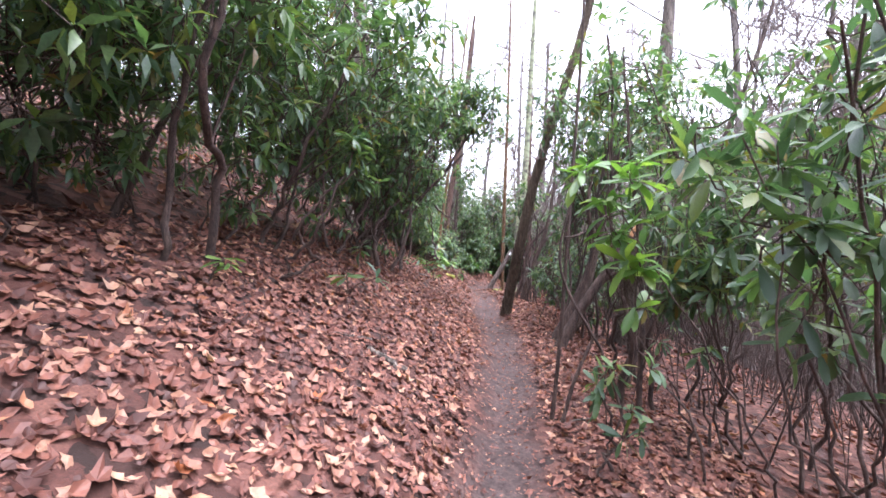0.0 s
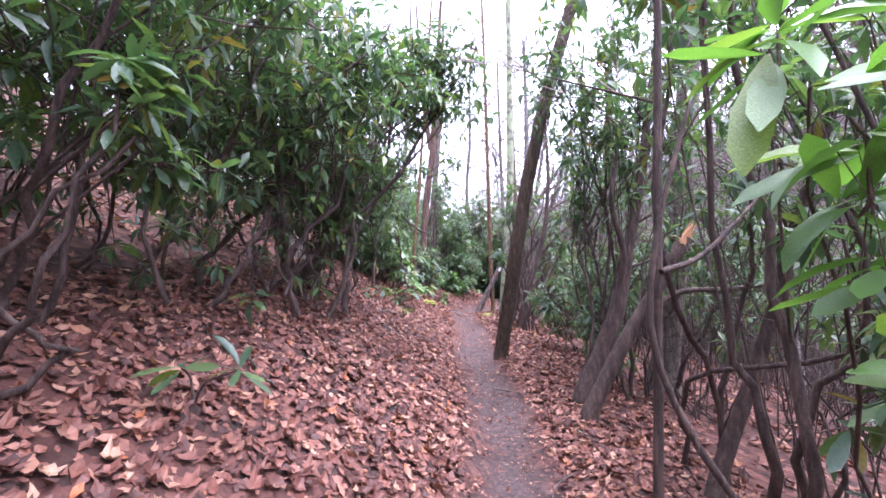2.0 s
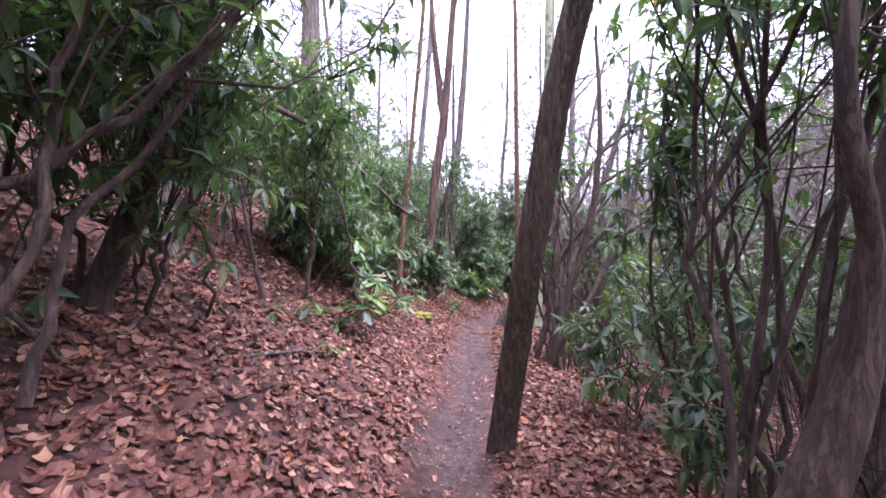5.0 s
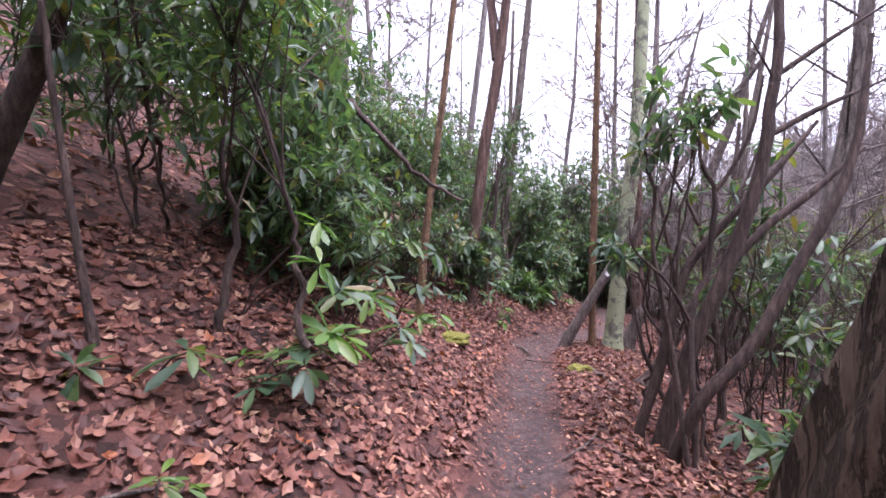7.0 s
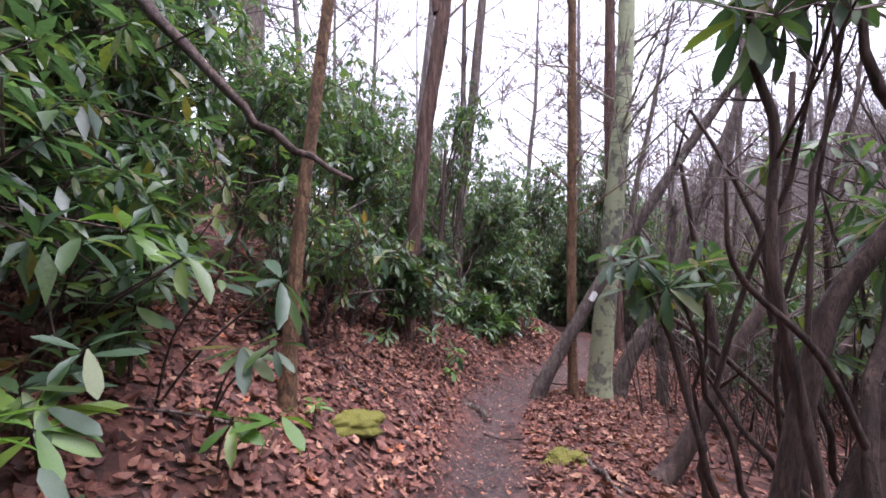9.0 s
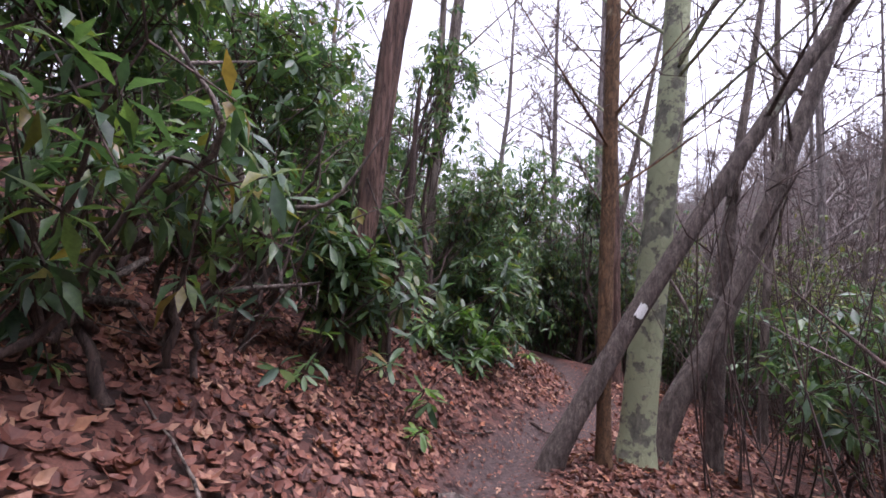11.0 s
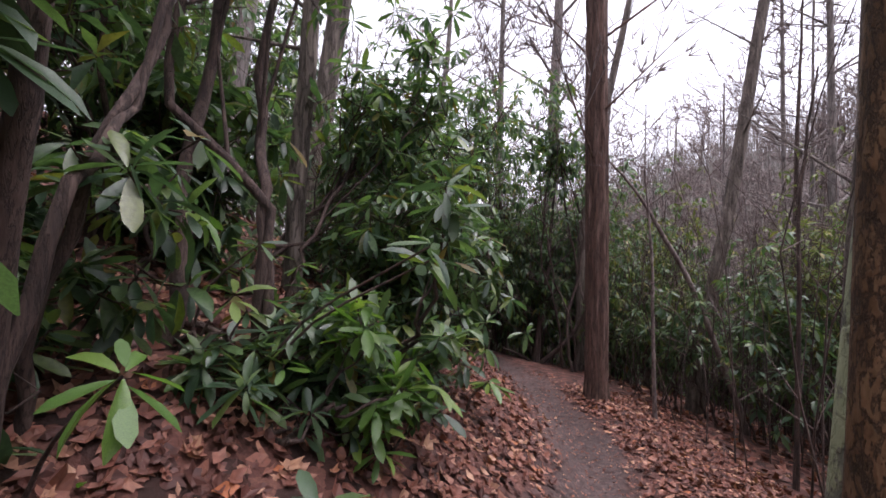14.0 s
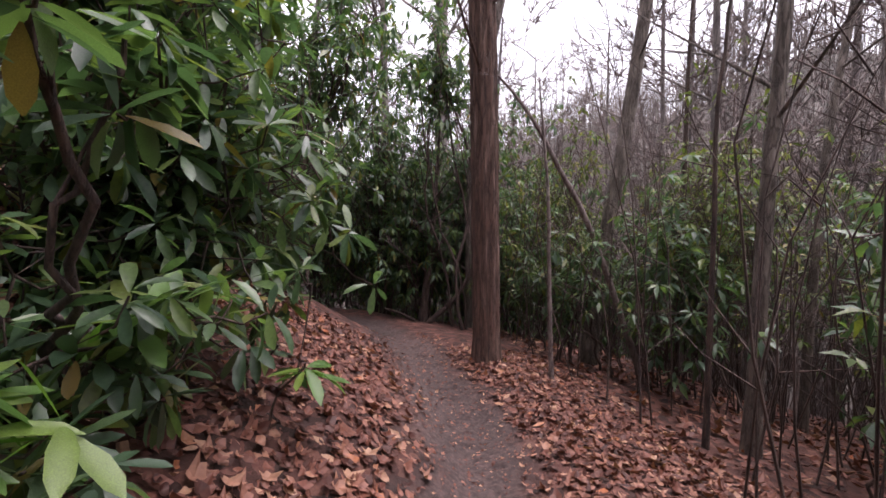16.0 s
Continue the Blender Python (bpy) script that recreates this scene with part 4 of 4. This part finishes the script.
bare_tree("forked_tree", [gp(-0.08, 16.35), (0.06, 16.4, 1.6), (0.25, 16.4, 3.2), (0.55, 16.4, 5.0), (1.0, 16.5, 9.5)], [0.125, 0.11, 0.1, 0.09, 0.04], M_BARK_RED, "reddish peeling trunk that forks high above the bank", 25, 5, 0.7, 1.8, extra=[([(0.47, 16.4, 4.8), (0.4, 16.5, 5.6), (0.3, 16.6, 7.0), (0.25, 16.7, 9.5)], [0.08, 0.07, 0.03])], ridges=7, sides=20)
bare_tree("slim_tree", [gp(0.2, 21.0), (0.42, 21.0, 2.7), (0.85, 21.0, 6.0), (1.3, 21, 11)], [0.14, 0.125, 0.11, 0.05], M_BARK, "slim grey-brown tree rising out of rhododendrons", 26, 6, 0.55, 1.5)
bare_tree("bank_tree", [gp(0.2, 16.8), (0.29, 16.75, 0.99), (0.44, 16.7, 1.9), (0.5, 16.7, 3.0)], [0.04, 0.034, 0.03, 0.02], M_STEM, "crooked dark stem beside a reddish trunk", 27, 4, 0.5, 0.8)
bare_tree("straight_tree", [gp(2.18, 16.35), (2.17, 16.3, 1.4), (2.19, 16.27, 3.7), (2.3, 16.3, 11)], [0.064, 0.06, 0.056, 0.03], M_BARK_A, "straight trunk with orange-stained bark and pale lichen spots", 28, 9, 0.45, 1.4, thin=0.006, limb=0.014, sides=18)
bare_tree("straight_tree", [gp(4.1, 21.45), (4.05, 21.42, 1.6), (3.98, 21.35, 5.5), (4.1, 21.4, 12)], [0.145, 0.135, 0.125, 0.07], M_BARK_RED, "straight tree with shaggy dark red-brown bark by the trail", 29, 14, 0.4, 2.0, thin=0.009, ridges=8, sides=24, steps=46)
bare_tree("straight_tree", [gp(2.57, 16.66), (2.66, 16.66, 0.5), (2.78, 16.66, 1.67), (2.9, 16.66, 2.93), (3.0, 16.7, 4.4), (3.3, 16.75, 12)], [0.155, 0.14, 0.133, 0.128, 0.12, 0.06], M_BARK_LICHEN, "straight tree covered in pale green lichen", 30, 10, 0.5, 2.0, thin=0.007, sides=20, steps=36)
bare_tree("leaning_pole_tree", [(1.64, 16.27, -0.45), (2.4, 16.24, 0.92), (3.13, 16.14, 2.13), (3.77, 16.09, 3.12), (4.6, 16.0, 4.3)], [0.088, 0.078, 0.07, 0.06, 0.035], M_BARK_POLE, "leaning trunk with scaly bark and a white paint blaze", 31, 4, 0.6, 1.3, sides=18)
bare_tree("leaning_tree", [gp(2.85, 16.95), (3.1, 16.92, 0.05), (3.42, 16.9, 0.62), (3.7, 16.9, 1.25), (4.0, 16.9, 2.0), (4.33, 16.9, 2.91), (4.62, 16.9, 3.74), (5.3, 17.0, 6.0)], [0.13, 0.11, 0.1, 0.095, 0.088, 0.08, 0.07, 0.03], M_BARK_POLE, "crooked leaning grey trunk below the trail", 32, 7, 0.4, 1.4, steps=36)
bare_tree("slim_tree", [gp(0.47, 19.2), (0.51, 19.17, 1.7), (0.57, 19.16, 2.8), (0.7, 19.2, 7)], [0.078, 0.07, 0.066, 0.035], M_BARK, "straight slim trunk inside a rhododendron", 33, 5, 0.6, 1.4)
bare_tree("slim_tree", [gp(6.2, 22.35), (6.55, 22.38, 0.65), (6.8, 22.35, 2.0), (7.25, 22.3, 5.0), (7.8, 22.3, 8.5)], [0.125, 0.11, 0.1, 0.085, 0.04], M_BARK, "slightly leaning grey-brown tree below the trail", 34, 6, 0.5, 1.7)
bare_tree("bare_sapling", [gp(4.65, 20.95), (4.6, 20.95, 0.0), (4.55, 20.95, 1.2), (4.5, 21, 2.2)], [0.028, 0.022, 0.016, 0.008], M_TWIG, "thin pale sapling on the lower slope", 35, 3, 0.5, 0.6)
bare_tree("bare_sapling", [gp(6.3, 21.3), (5.6, 21.5, 0.5), (5.15, 21.6, 1.35), (4.7, 21.7, 2.1), (3.9, 21.8, 2.9)], [0.04, 0.034, 0.03, 0.022, 0.008], M_TWIG, "long thin sapling that bows over toward the trail", 36, 4, 0.5, 0.8)
bare_tree("bare_sapling", [gp(8.0, 22.4), (8.1, 22.4, 2.5), (8.25, 22.4, 6)], [0.045, 0.035, 0.015], M_STEM, "thin dark straight sapling on the slope", 37, 5, 0.4, 1.0)
bare_tree("bare_sapling", [gp(5.2, 19.5), (5.25, 19.53, 0.6), (5.28, 19.56, 1.76), (5.42, 19.56, 3.0)], [0.024, 0.02, 0.018, 0.008], M_STEM, "thin dark sapling that forks", 38, 5, 0.45, 0.9)
bare_tree("slim_tree", [gp(5.6, 19.4), (5.7, 19.42, 1.0), (5.82, 19.42, 2.5), (6.0, 19.4, 7.5)], [0.065, 0.06, 0.055, 0.025], M_BARK, "mossy brown trunk with a burl on the lower slope", 39, 6, 0.5, 1.6)
bare_tree("slim_tree", [gp(7.9, 20.4), (8.1, 20.4, 1.5), (8.5, 20.4, 3.5), (9.0, 20.2, 8)], [0.055, 0.05, 0.042, 0.02], M_BARK, "slim grey trunk on the lower slope", 40, 6, 0.4, 1.5)
bare_tree("slim_tree", [gp(5.2, 24.5), (5.3, 24.5, 2.0), (6.0, 24.5, 5.5), (6.8, 24.6, 9)], [0.1, 0.085, 0.07, 0.03], M_BARK, "slim leaning tree behind a dark trunk", 41, 5, 0.5, 1.6)
bare_tree("forest_tree", [gp(6.35, 29.3), (6.39, 29.36, 5.2), (6.5, 29.4, 9), (6.6, 29.5, 14)], [0.2, 0.17, 0.14, 0.07], M_BARK_PALE, "tall bare tree beyond the thicket", 42, 22, 0.22, 3.0, thin=0.02, limb=0.06, joined=True)
bare_tree("forest_tree", [gp(5.2, 31.5), (5.22, 31.6, 5.7), (5.3, 31.7, 10), (5.4, 31.7, 14)], [0.14, 0.12, 0.09, 0.05], M_BARK_PALE, "tall bare tree beyond the thicket", 43, 22, 0.22, 2.6, thin=0.02, limb=0.06, joined=True)
bare_tree("multi_stemmed_tree", [gp(2.12, 11.92), (2.2, 11.9, 0.2), (2.37, 11.89, 0.8), (2.6, 11.87, 1.39), (2.76, 11.86, 1.95), (2.86, 11.87, 2.5), (2.93, 11.9, 3.3), (2.95, 12.0, 4.6)], [0.075, 0.066, 0.06, 0.055, 0.052, 0.045, 0.035, 0.02], M_STEM, "rhododendron with long bare twisting trunks at the trail edge", 144, 4, 0.7, 0.8, limb=0.012, steps=40, extra=[
    ([gp(1.98, 12.0), (2.0, 12.0, 0.05), (2.14, 12.0, 0.51), (2.29, 12.0, 1.22), (2.47, 12.0, 1.54), (2.9, 12.0, 2.03), (3.3, 12.1, 2.5)], [0.05, 0.046, 0.044, 0.04, 0.034, 0.028, 0.015]),
    ([gp(2.16, 11.75), (2.335, 11.62, 0.4), (2.62, 11.6, 0.77), (2.92, 11.6, 1.375), (3.25, 11.62, 2.1), (3.4, 11.7, 3.0)], [0.055, 0.05, 0.045, 0.04, 0.03, 0.015]),
    ([(2.6, 11.87, 1.38), (2.865, 11.88, 1.68), (3.13, 11.89, 1.9), (3.5, 11.9, 2.25)], [0.038, 0.034, 0.028, 0.012]),
    ([(2.84, 11.87, 2.35), (3.2, 11.9, 2.55), (3.65, 11.9, 2.75)], [0.026, 0.02, 0.008]),
    ([(2.89, 11.88, 2.8), (3.25, 11.9, 3.05), (3.65, 11.9, 3.3)], [0.024, 0.018, 0.008])], flare=1.15)
bare_tree("multi_stemmed_tree", [gp(2.24, 11.6), (2.16, 11.75, 0.7), (2.02, 11.76, 1.5), (2.03, 11.76, 1.9), (1.98, 11.75, 2.2), (2.03, 11.75, 2.65)], [0.024, 0.021, 0.018, 0.016, 0.013, 0.007], M_STEM, "dark slender rhododendron stems branching like a candelabra", 145, 5, 0.45, 0.6, limb=0.007, flare=1.1, extra=[
    ([gp(2.3, 11.62), (2.3, 11.8, 0.95), (2.45, 11.9, 1.3), (2.47, 11.9, 1.55), (2.5, 11.9, 1.95), (2.39, 11.9, 2.18), (2.37, 11.9, 2.7)], [0.026, 0.024, 0.022, 0.022, 0.021, 0.015, 0.008]),
    ([(2.5, 11.9, 1.94), (2.63, 11.88, 2.16), (2.74, 11.86, 2.44), (2.8, 11.85, 2.8)], [0.018, 0.016, 0.013, 0.007]),
    ([(2.3, 11.8, 0.93), (2.1, 11.7, 1.25), (1.85, 11.65, 1.5), (1.8, 11.6, 1.75)], [0.014, 0.012, 0.009, 0.005])])
bare_tree("multi_stemmed_tree", [gp(2.4, 14.0), (2.6, 14.1, -0.2), (2.93, 14.15, 0.34), (3.07, 14.2, 0.61), (3.5, 14.24, 1.4), (3.7, 14.3, 3.0)], [0.1, 0.085, 0.07, 0.06, 0.045, 0.02], M_STEM, "twisted rhododendron trunk below the trail", 45, 8, 0.4, 1.1, extra=[([(2.95, 14.15, 0.4), (2.9, 14.1, 0.9), (2.75, 14.0, 1.5), (2.6, 13.9, 2.2)], [0.045, 0.035, 0.015])])
bare_tree("multi_stemmed_tree", [gp(3.2, 13.5), (3.15, 13.5, 0.34), (3.0, 13.48, 1.09), (2.93, 13.47, 1.7), (2.5, 13.43, 2.5)], [0.045, 0.04, 0.03, 0.025, 0.01], M_STEM, "branching dark rhododendron stems like a candelabra", 48, 7, 0.4, 0.8, extra=[([(3.15, 13.5, 0.3), (3.4, 13.53, 0.8), (3.75, 13.56, 1.16), (4.1, 13.6, 1.6)], [0.03, 0.025, 0.01]), ([(3.15, 13.5, 0.36), (2.74, 13.46, 0.77), (2.4, 13.4, 1.05), (2.11, 13.38, 1.22)], [0.025, 0.02, 0.008]), ([(3.15, 13.5, 0.36), (3.3, 13.4, 1.0), (3.25, 13.35, 1.8), (3.45, 13.3, 2.6)], [0.03, 0.024, 0.01])])
bare_tree("multi_stemmed_tree", [gp(4.3, 24.6), (4.45, 24.6, 0.1), (4.6, 24.7, 1.2), (4.7, 24.7, 2.4)], [0.075, 0.06, 0.045, 0.02], M_STEM, "dark stems at the bend of the trail", 47, 9, 0.2, 1.2, extra=[([gp(4.35, 24.5), (4.9, 24.3, -0.6), (5.4, 24.2, 0.3), (5.9, 24.1, 0.9)], [0.05, 0.04, 0.02]), ([gp(4.2, 24.4), (3.9, 24.5, -0.95), (3.6, 24.6, -0.85)], [0.03, 0.025, 0.02])])

SNAPPED = bare_tree("slim_tree", [gp(3.6, 17.2), (3.62, 17.15, 0.6), (3.68, 17.12, 1.4), (3.74, 17.1, 2.15)], [0.08, 0.075, 0.07, 0.06], M_BARK_POLE, "snapped grey trunk beside a leaning tree", 49, 0)
bare_tree("forest_tree", [gp(-3.9, 19.3), (-3.9, 19.4, 6.4), (-3.75, 19.5, 8), (-3.6, 19.6, 14)], [0.36, 0.3, 0.28, 0.15], M_BARK, "thick grey trunk of a tall tree on the upper bank", 50, 8, 0.5, 3.0)
bare_tree("forest_tree", [gp(-1.05, 21.9), (-0.75, 22, 4.4), (-0.2, 22.1, 9), (0.1, 22, 13)], [0.13, 0.11, 0.08, 0.03], M_BARK_PALE, "slim bare tree behind the bank's bushes", 51, 10, 0.4, 2.2)
bare_tree("forest_tree", [gp(2.9, 33), (3.0, 33.0, 5), (3.4, 33, 9), (3.6, 33, 14)], [0.15, 0.12, 0.09, 0.04], M_BARK_PALE, "tall bare tree beyond the thicket", 52, 22, 0.22, 2.6, thin=0.02, limb=0.06, joined=True)
bare_tree("forest_tree", [gp(5.0, 15.2), (5.15, 15.25, 1.5), (5.5, 15.35, 3.5), (6.0, 15.4, 8)], [0.12, 0.11, 0.1, 0.05], M_BARK, "leaning grey tree on the lower slope", 53, 8, 0.4, 1.8)

def splinters(parent, at, way, radius, mat, seed, label):
    """The torn end of a snapped trunk: long uneven slivers."""
    r = np.random.default_rng(seed)
    h = Heap()
    w = np.array(way, float); w /= np.linalg.norm(w)
    o = np.array(at, float) - np.array(parent.location)
    for k in range(14):
        a = o + r.normal(0, radius * 0.45, 3) - w * 0.04
        h.add(*tube(np.array([a, a + w * r.uniform(0.04, 0.1), a + w * r.uniform(0.1, 0.24) + r.normal(0, 0.01, 3)]), [radius * 0.35, radius * 0.22, 0.002], 5, 0.2, k))
    h.part("splintered_end", mat, parent, label)


splinters(SNAPPED, (3.74, 17.1, 2.13), (-0.02, 0, 1), 0.06, M_BARK_POLE, 4, "grey splintered break")
splinters(BROKEN, (2.77, 6.59, 1.67), (0.4, 0, 0.6), 0.062, M_WOOD, 5, "orange splintered break")
r = np.random.default_rng(61)
top = thing("dead_shrub", gp(-0.9, 15.0), "leafless tangle of pale grey dead branches on the bank", "shrub")
for k in range(16):
    h = Heap()
    a = np.array([r.normal(0, 0.3), r.normal(0, 0.3), r.uniform(-0.05, 0.6)])
    e = a + np.array([r.uniform(-0.2, 1.0), r.normal(0, 0.5), r.uniform(-0.2, 0.9)])
    m1, m2 = a + (e - a) * 0.35 + r.normal(0, 0.15, 3), a + (e - a) * 0.7 + r.normal(0, 0.15, 3)
    P = curve_through([a, m1, m2, e], 12)
    h.add(*tube(P, [0.022, 0.014, 0.005], 6, 0.15, k))
    for q in range(3):
        s = P[r.integers(4, 11)]
        h.add(*tube(np.array([s, s + r.normal(0, 0.15, 3), s + r.normal(0, 0.25, 3)]), [0.007, 0.003], 4))
    h.part("branch", M_BARK_POLE, top)

# ---------------------------------------------------------------- the wood around
KINDS = []
for k in range(5):
    r = np.random.default_rng(500 + k)
    hgt = 12 + 2 * k
    KINDS.append(bare_tree("forest_tree", up((0, 60 + 6 * k, float(ground_z(0, 60 + 6 * k))), (r.normal(0, 0.8), r.normal(0, 0.8)), hgt), [0.11 + 0.02 * k, 0.085, 0.03], M_BARK_PALE, "tall bare grey-brown tree in the winter wood", 510 + k, 26, 0.2, 2.8, thin=0.02, limb=0.06, joined=True, group="trees of the wood", sides=10, steps=18))
r = np.random.default_rng(77)
spots = [(x, y) for x, y in zip(r.uniform(-26, 32, 620), r.uniform(-10, 62, 620))]
kept = []
for x, y in spots:
    u = x - float(trail_x(y))
    if -3.5 < u < 4.5 and y < 34 or (y < 27 and -5 < u < 6.5) or any((x - a) ** 2 + (y - b) ** 2 < 5 for a, b in kept):
        continue
    kept.append((x, y))
for k, (x, y) in enumerate(kept[:150]):
    copy_thing(KINDS[k % 5], Matrix.Translation((x, y, float(ground_z(x, y)) - 0.05)) @ Matrix.Rotation(r.random() * 6.28, 4, "Z") @ Matrix.Scale(r.uniform(0.7, 1.1), 4))

# more of them where the lower slope rises to the hill
for k in range(75):
    x, y = r.uniform(9.5, 30), r.uniform(12, 58)
    copy_thing(KINDS[k % 5], Matrix.Translation((x, y, float(ground_z(x, y)) - 0.05)) @ Matrix.Rotation(r.random() * 6.28, 4, "Z") @ Matrix.Scale(r.uniform(0.6, 1.0), 4))

# far hillside: woods of bare stems
h = Heap()
r = np.random.default_rng(90)
for k in range(4000):
    y = r.uniform(-40, 150)
    u = r.uniform(20, 112) if r.random() < 0.8 else r.uniform(8, 30)
    x = u + float(trail_x(min(y, 34)))
    z = float(ground_z(x, y))
    t = r.uniform(5, 14)
    lean = r.normal(0, 0.5, 2)
    P = np.array([(x, y, z - 0.2), (x + lean[0] * 0.5, y + lean[1] * 0.5, z + t * 0.5), (x + lean[0], y + lean[1], z + t)])
    h.add(*tube(P, [0.07, 0.045, 0.008], 3))
    for q in range(12):
        a = P[1] + (P[2] - P[1]) * r.uniform(-0.5, 1.0)
        ph = r.random() * 6.28
        h.add(*tube(np.array([a, a + np.array([np.cos(ph), np.sin(ph), r.uniform(0.6, 1.4)]) * r.uniform(0.7, 1.9)]), [0.022, 0.005], 3))
tagged(h.part("hillside_woods", M_FAR), "hazy bare woods on the opposite hillside", "woods", kind="stuff")

# brush: thin bare shoots on the lower slope
h = Heap()
for k in range(2700):
    y = r.uniform(5, 40) if r.random() < 0.94 else r.uniform(1, 5)
    u = r.uniform(2.1 if y < 16 else 1.6, 13)
    x = u + float(trail_x(y))
    z = float(ground_z(x, y))
    t = r.uniform(1.0, 3.2) * (1 if y < 14 else 1.35)
    l2 = r.normal(0, 0.6, 2)
    k2 = r.normal(0, 0.22, 2)
    P = curve_through([(x, y, z - 0.05), (x + l2[0] * 0.2 + k2[0], y + l2[1] * 0.2 + k2[1], z + t * 0.5), (x + l2[0], y + l2[1], z + t)], 5)
    h.add(*tube(P, [0.011, 0.003], 3))
    for q in range(3):
        a = P[r.integers(1, 4)]
        d = np.array([r.normal(0, 0.5), r.normal(0, 0.5), r.uniform(0.2, 0.8)])
        h.add(*tube(np.array([a, a + d * 0.4, a + d * 0.7 + r.normal(0, 0.06, 3)]), [0.007, 0.002], 3))
tagged(h.part("brush", M_STEM), "thin bare shoots and twigs on the lower slope", "brush", kind="stuff")

# ---------------------------------------------------------------- small things on the ground
def mossy_stone(x, y, sx, sy, sz, seed):
    bm = bmesh.new()
    bmesh.ops.create_icosphere(bm, subdivisions=4, radius=1)
    for v in bm.verts:
        d = noise.noise(v.co * 1.6 + Vector((seed, 0, 0))) * 0.6 + noise.noise(v.co * 6 + Vector((0, seed, 0))) * 0.22 + noise.noise(v.co * 18) * 0.12
        v.co *= 1 + d
        v.co = Vector((v.co.x * sx, v.co.y * sy, v.co.z * sz))
    for f in bm.faces:
        f.smooth = True
    me = bpy.data.meshes.new("mossy_stone")
    bm.to_mesh(me); bm.free()
    me.materials.append(M_MOSS)
    ob = new("mossy_stone", me)
    ob.location = gp(x, y, 0.0)
    tagged(ob, "low stone covered in yellow-green moss beside the trail", "stone", "mossy stones")


mossy_stone(0.13, 13.3, 0.21, 0.17, 0.07, 1)
mossy_stone(1.72, 13.95, 0.17, 0.15, 0.07, 5)


def stick(pts, r0, r1, label, mat=None, seed=0, name="stick"):
    h = Heap()
    o = np.array(pts[0], float)
    P = curve_through([np.array(q) - o for q in pts], 12)
    P += np.random.default_rng(seed).normal(0, r0 * 0.3, P.shape)
    h.add(*tube(P, [r0, (r0 + r1) / 2, r1], 7, 0.2, seed))
    ob = h.part(name, mat or M_BARK, None)
    ob.location = o
    tagged(ob, label, "stick", "sticks on the ground")


stick([gp(-0.55, 8.6, 0.02), gp(-0.4, 9.0, 0.05), gp(-0.25, 9.5, 0.02)], 0.018, 0.008, "pale bare stick on the leaf litter", M_BARK_POLE, 1)
stick([gp(-0.62, 3.7, 0.02), gp(-0.48, 3.68, 0.03), gp(-0.28, 3.72, 0.02)], 0.028, 0.02, "short dark log among dead leaves", M_BARK, 2)
stick([gp(0.75, 15.2, 0.0), gp(0.95, 15.35, 0.03), gp(1.1, 15.15, 0.0)], 0.03, 0.02, "exposed root crossing the trail's edge", M_BARK_POLE, 3, "tree_root")
stick([gp(1.75, 14.1, 0.02), gp(1.95, 13.7, 0.04), gp(2.0, 13.2, 0.02)], 0.03, 0.012, "fallen grey branch by a mossy stone", M_BARK, 4)
stick([gp(1.05, 14.6, 0.01), gp(1.2, 14.45, 0.02), gp(1.5, 14.5, 0.01)], 0.012, 0.006, "dark twig across the trail", M_STEM, 5)
stick([gp(1.75, 17.5, 0.01), gp(2.0, 17.4, 0.03), gp(2.3, 17.3, 0.01)], 0.018, 0.01, "dark root crossing the trail", M_STEM, 6, "tree_root")
# bare twigs scattered over the litter
r = np.random.default_rng(41)
for k in range(26):
    y, u = r.uniform(1.2, 19), r.uniform(-2.2, 1.2)
    x = u + float(trail_x(y))
    ph, ln = r.random() * 6.28, r.uniform(0.12, 0.4)
    dx, dy = math.cos(ph) * ln, math.sin(ph) * ln
    stick([gp(x - dx, y - dy, 0.025), gp(x + r.normal(0, 0.04), y + r.normal(0, 0.04), 0.04), gp(x + dx, y + dy, 0.025)], r.uniform(0.005, 0.011), 0.003, "thin bare twig lying on fallen leaves", M_BARK_POLE if k % 2 else M_BARK, 60 + k, "twig")
# bough that has come down across the bank
stick([(-0.8, 12.57, 3.05), (-0.33, 12.62, 2.51), (0.0, 12.65, 2.21), (0.39, 12.7, 1.98)], 0.042, 0.01, "dead broken bough hanging in the bushes", M_STEM, 7, "hanging_bough")
# paint mark on the leaning trunk
r = np.random.default_rng(3)
ax = np.array([0.76, -0.03, 1.37]); ax /= np.linalg.norm(ax)
side = np.cross(ax, (0, -1, 0.0)); side /= np.linalg.norm(side)
nrm = np.cross(side, ax)
if nrm[1] > 0:
    nrm = -nrm
c = np.array([2.42, 16.235, 0.95])
V, F = [], []
ends = 1 + 0.1 * r.normal(0, 1, 7)
for iy in range(9):
    for ix in range(7):
        a_, b_ = (ix / 6 - 0.5), (iy / 8 - 0.5)
        th = a_ * 0.95
        wob_ = (0.97 - 0.6 * a_ * a_) * ends[ix]
        V.append(c + ax * b_ * 0.14 * wob_ + side * math.sin(th) * 0.083 + nrm * (math.cos(th) * 0.083))
for iy in range(8):
    for ix in range(6):
        q = iy * 7 + ix
        F.append((q, q + 1, q + 8, q + 7))
tagged(new("trail_blaze", mesh_of("trail_blaze", np.array(V), np.array(F), M_BLAZE)), "white painted trail blaze on a leaning trunk", "trail marker")
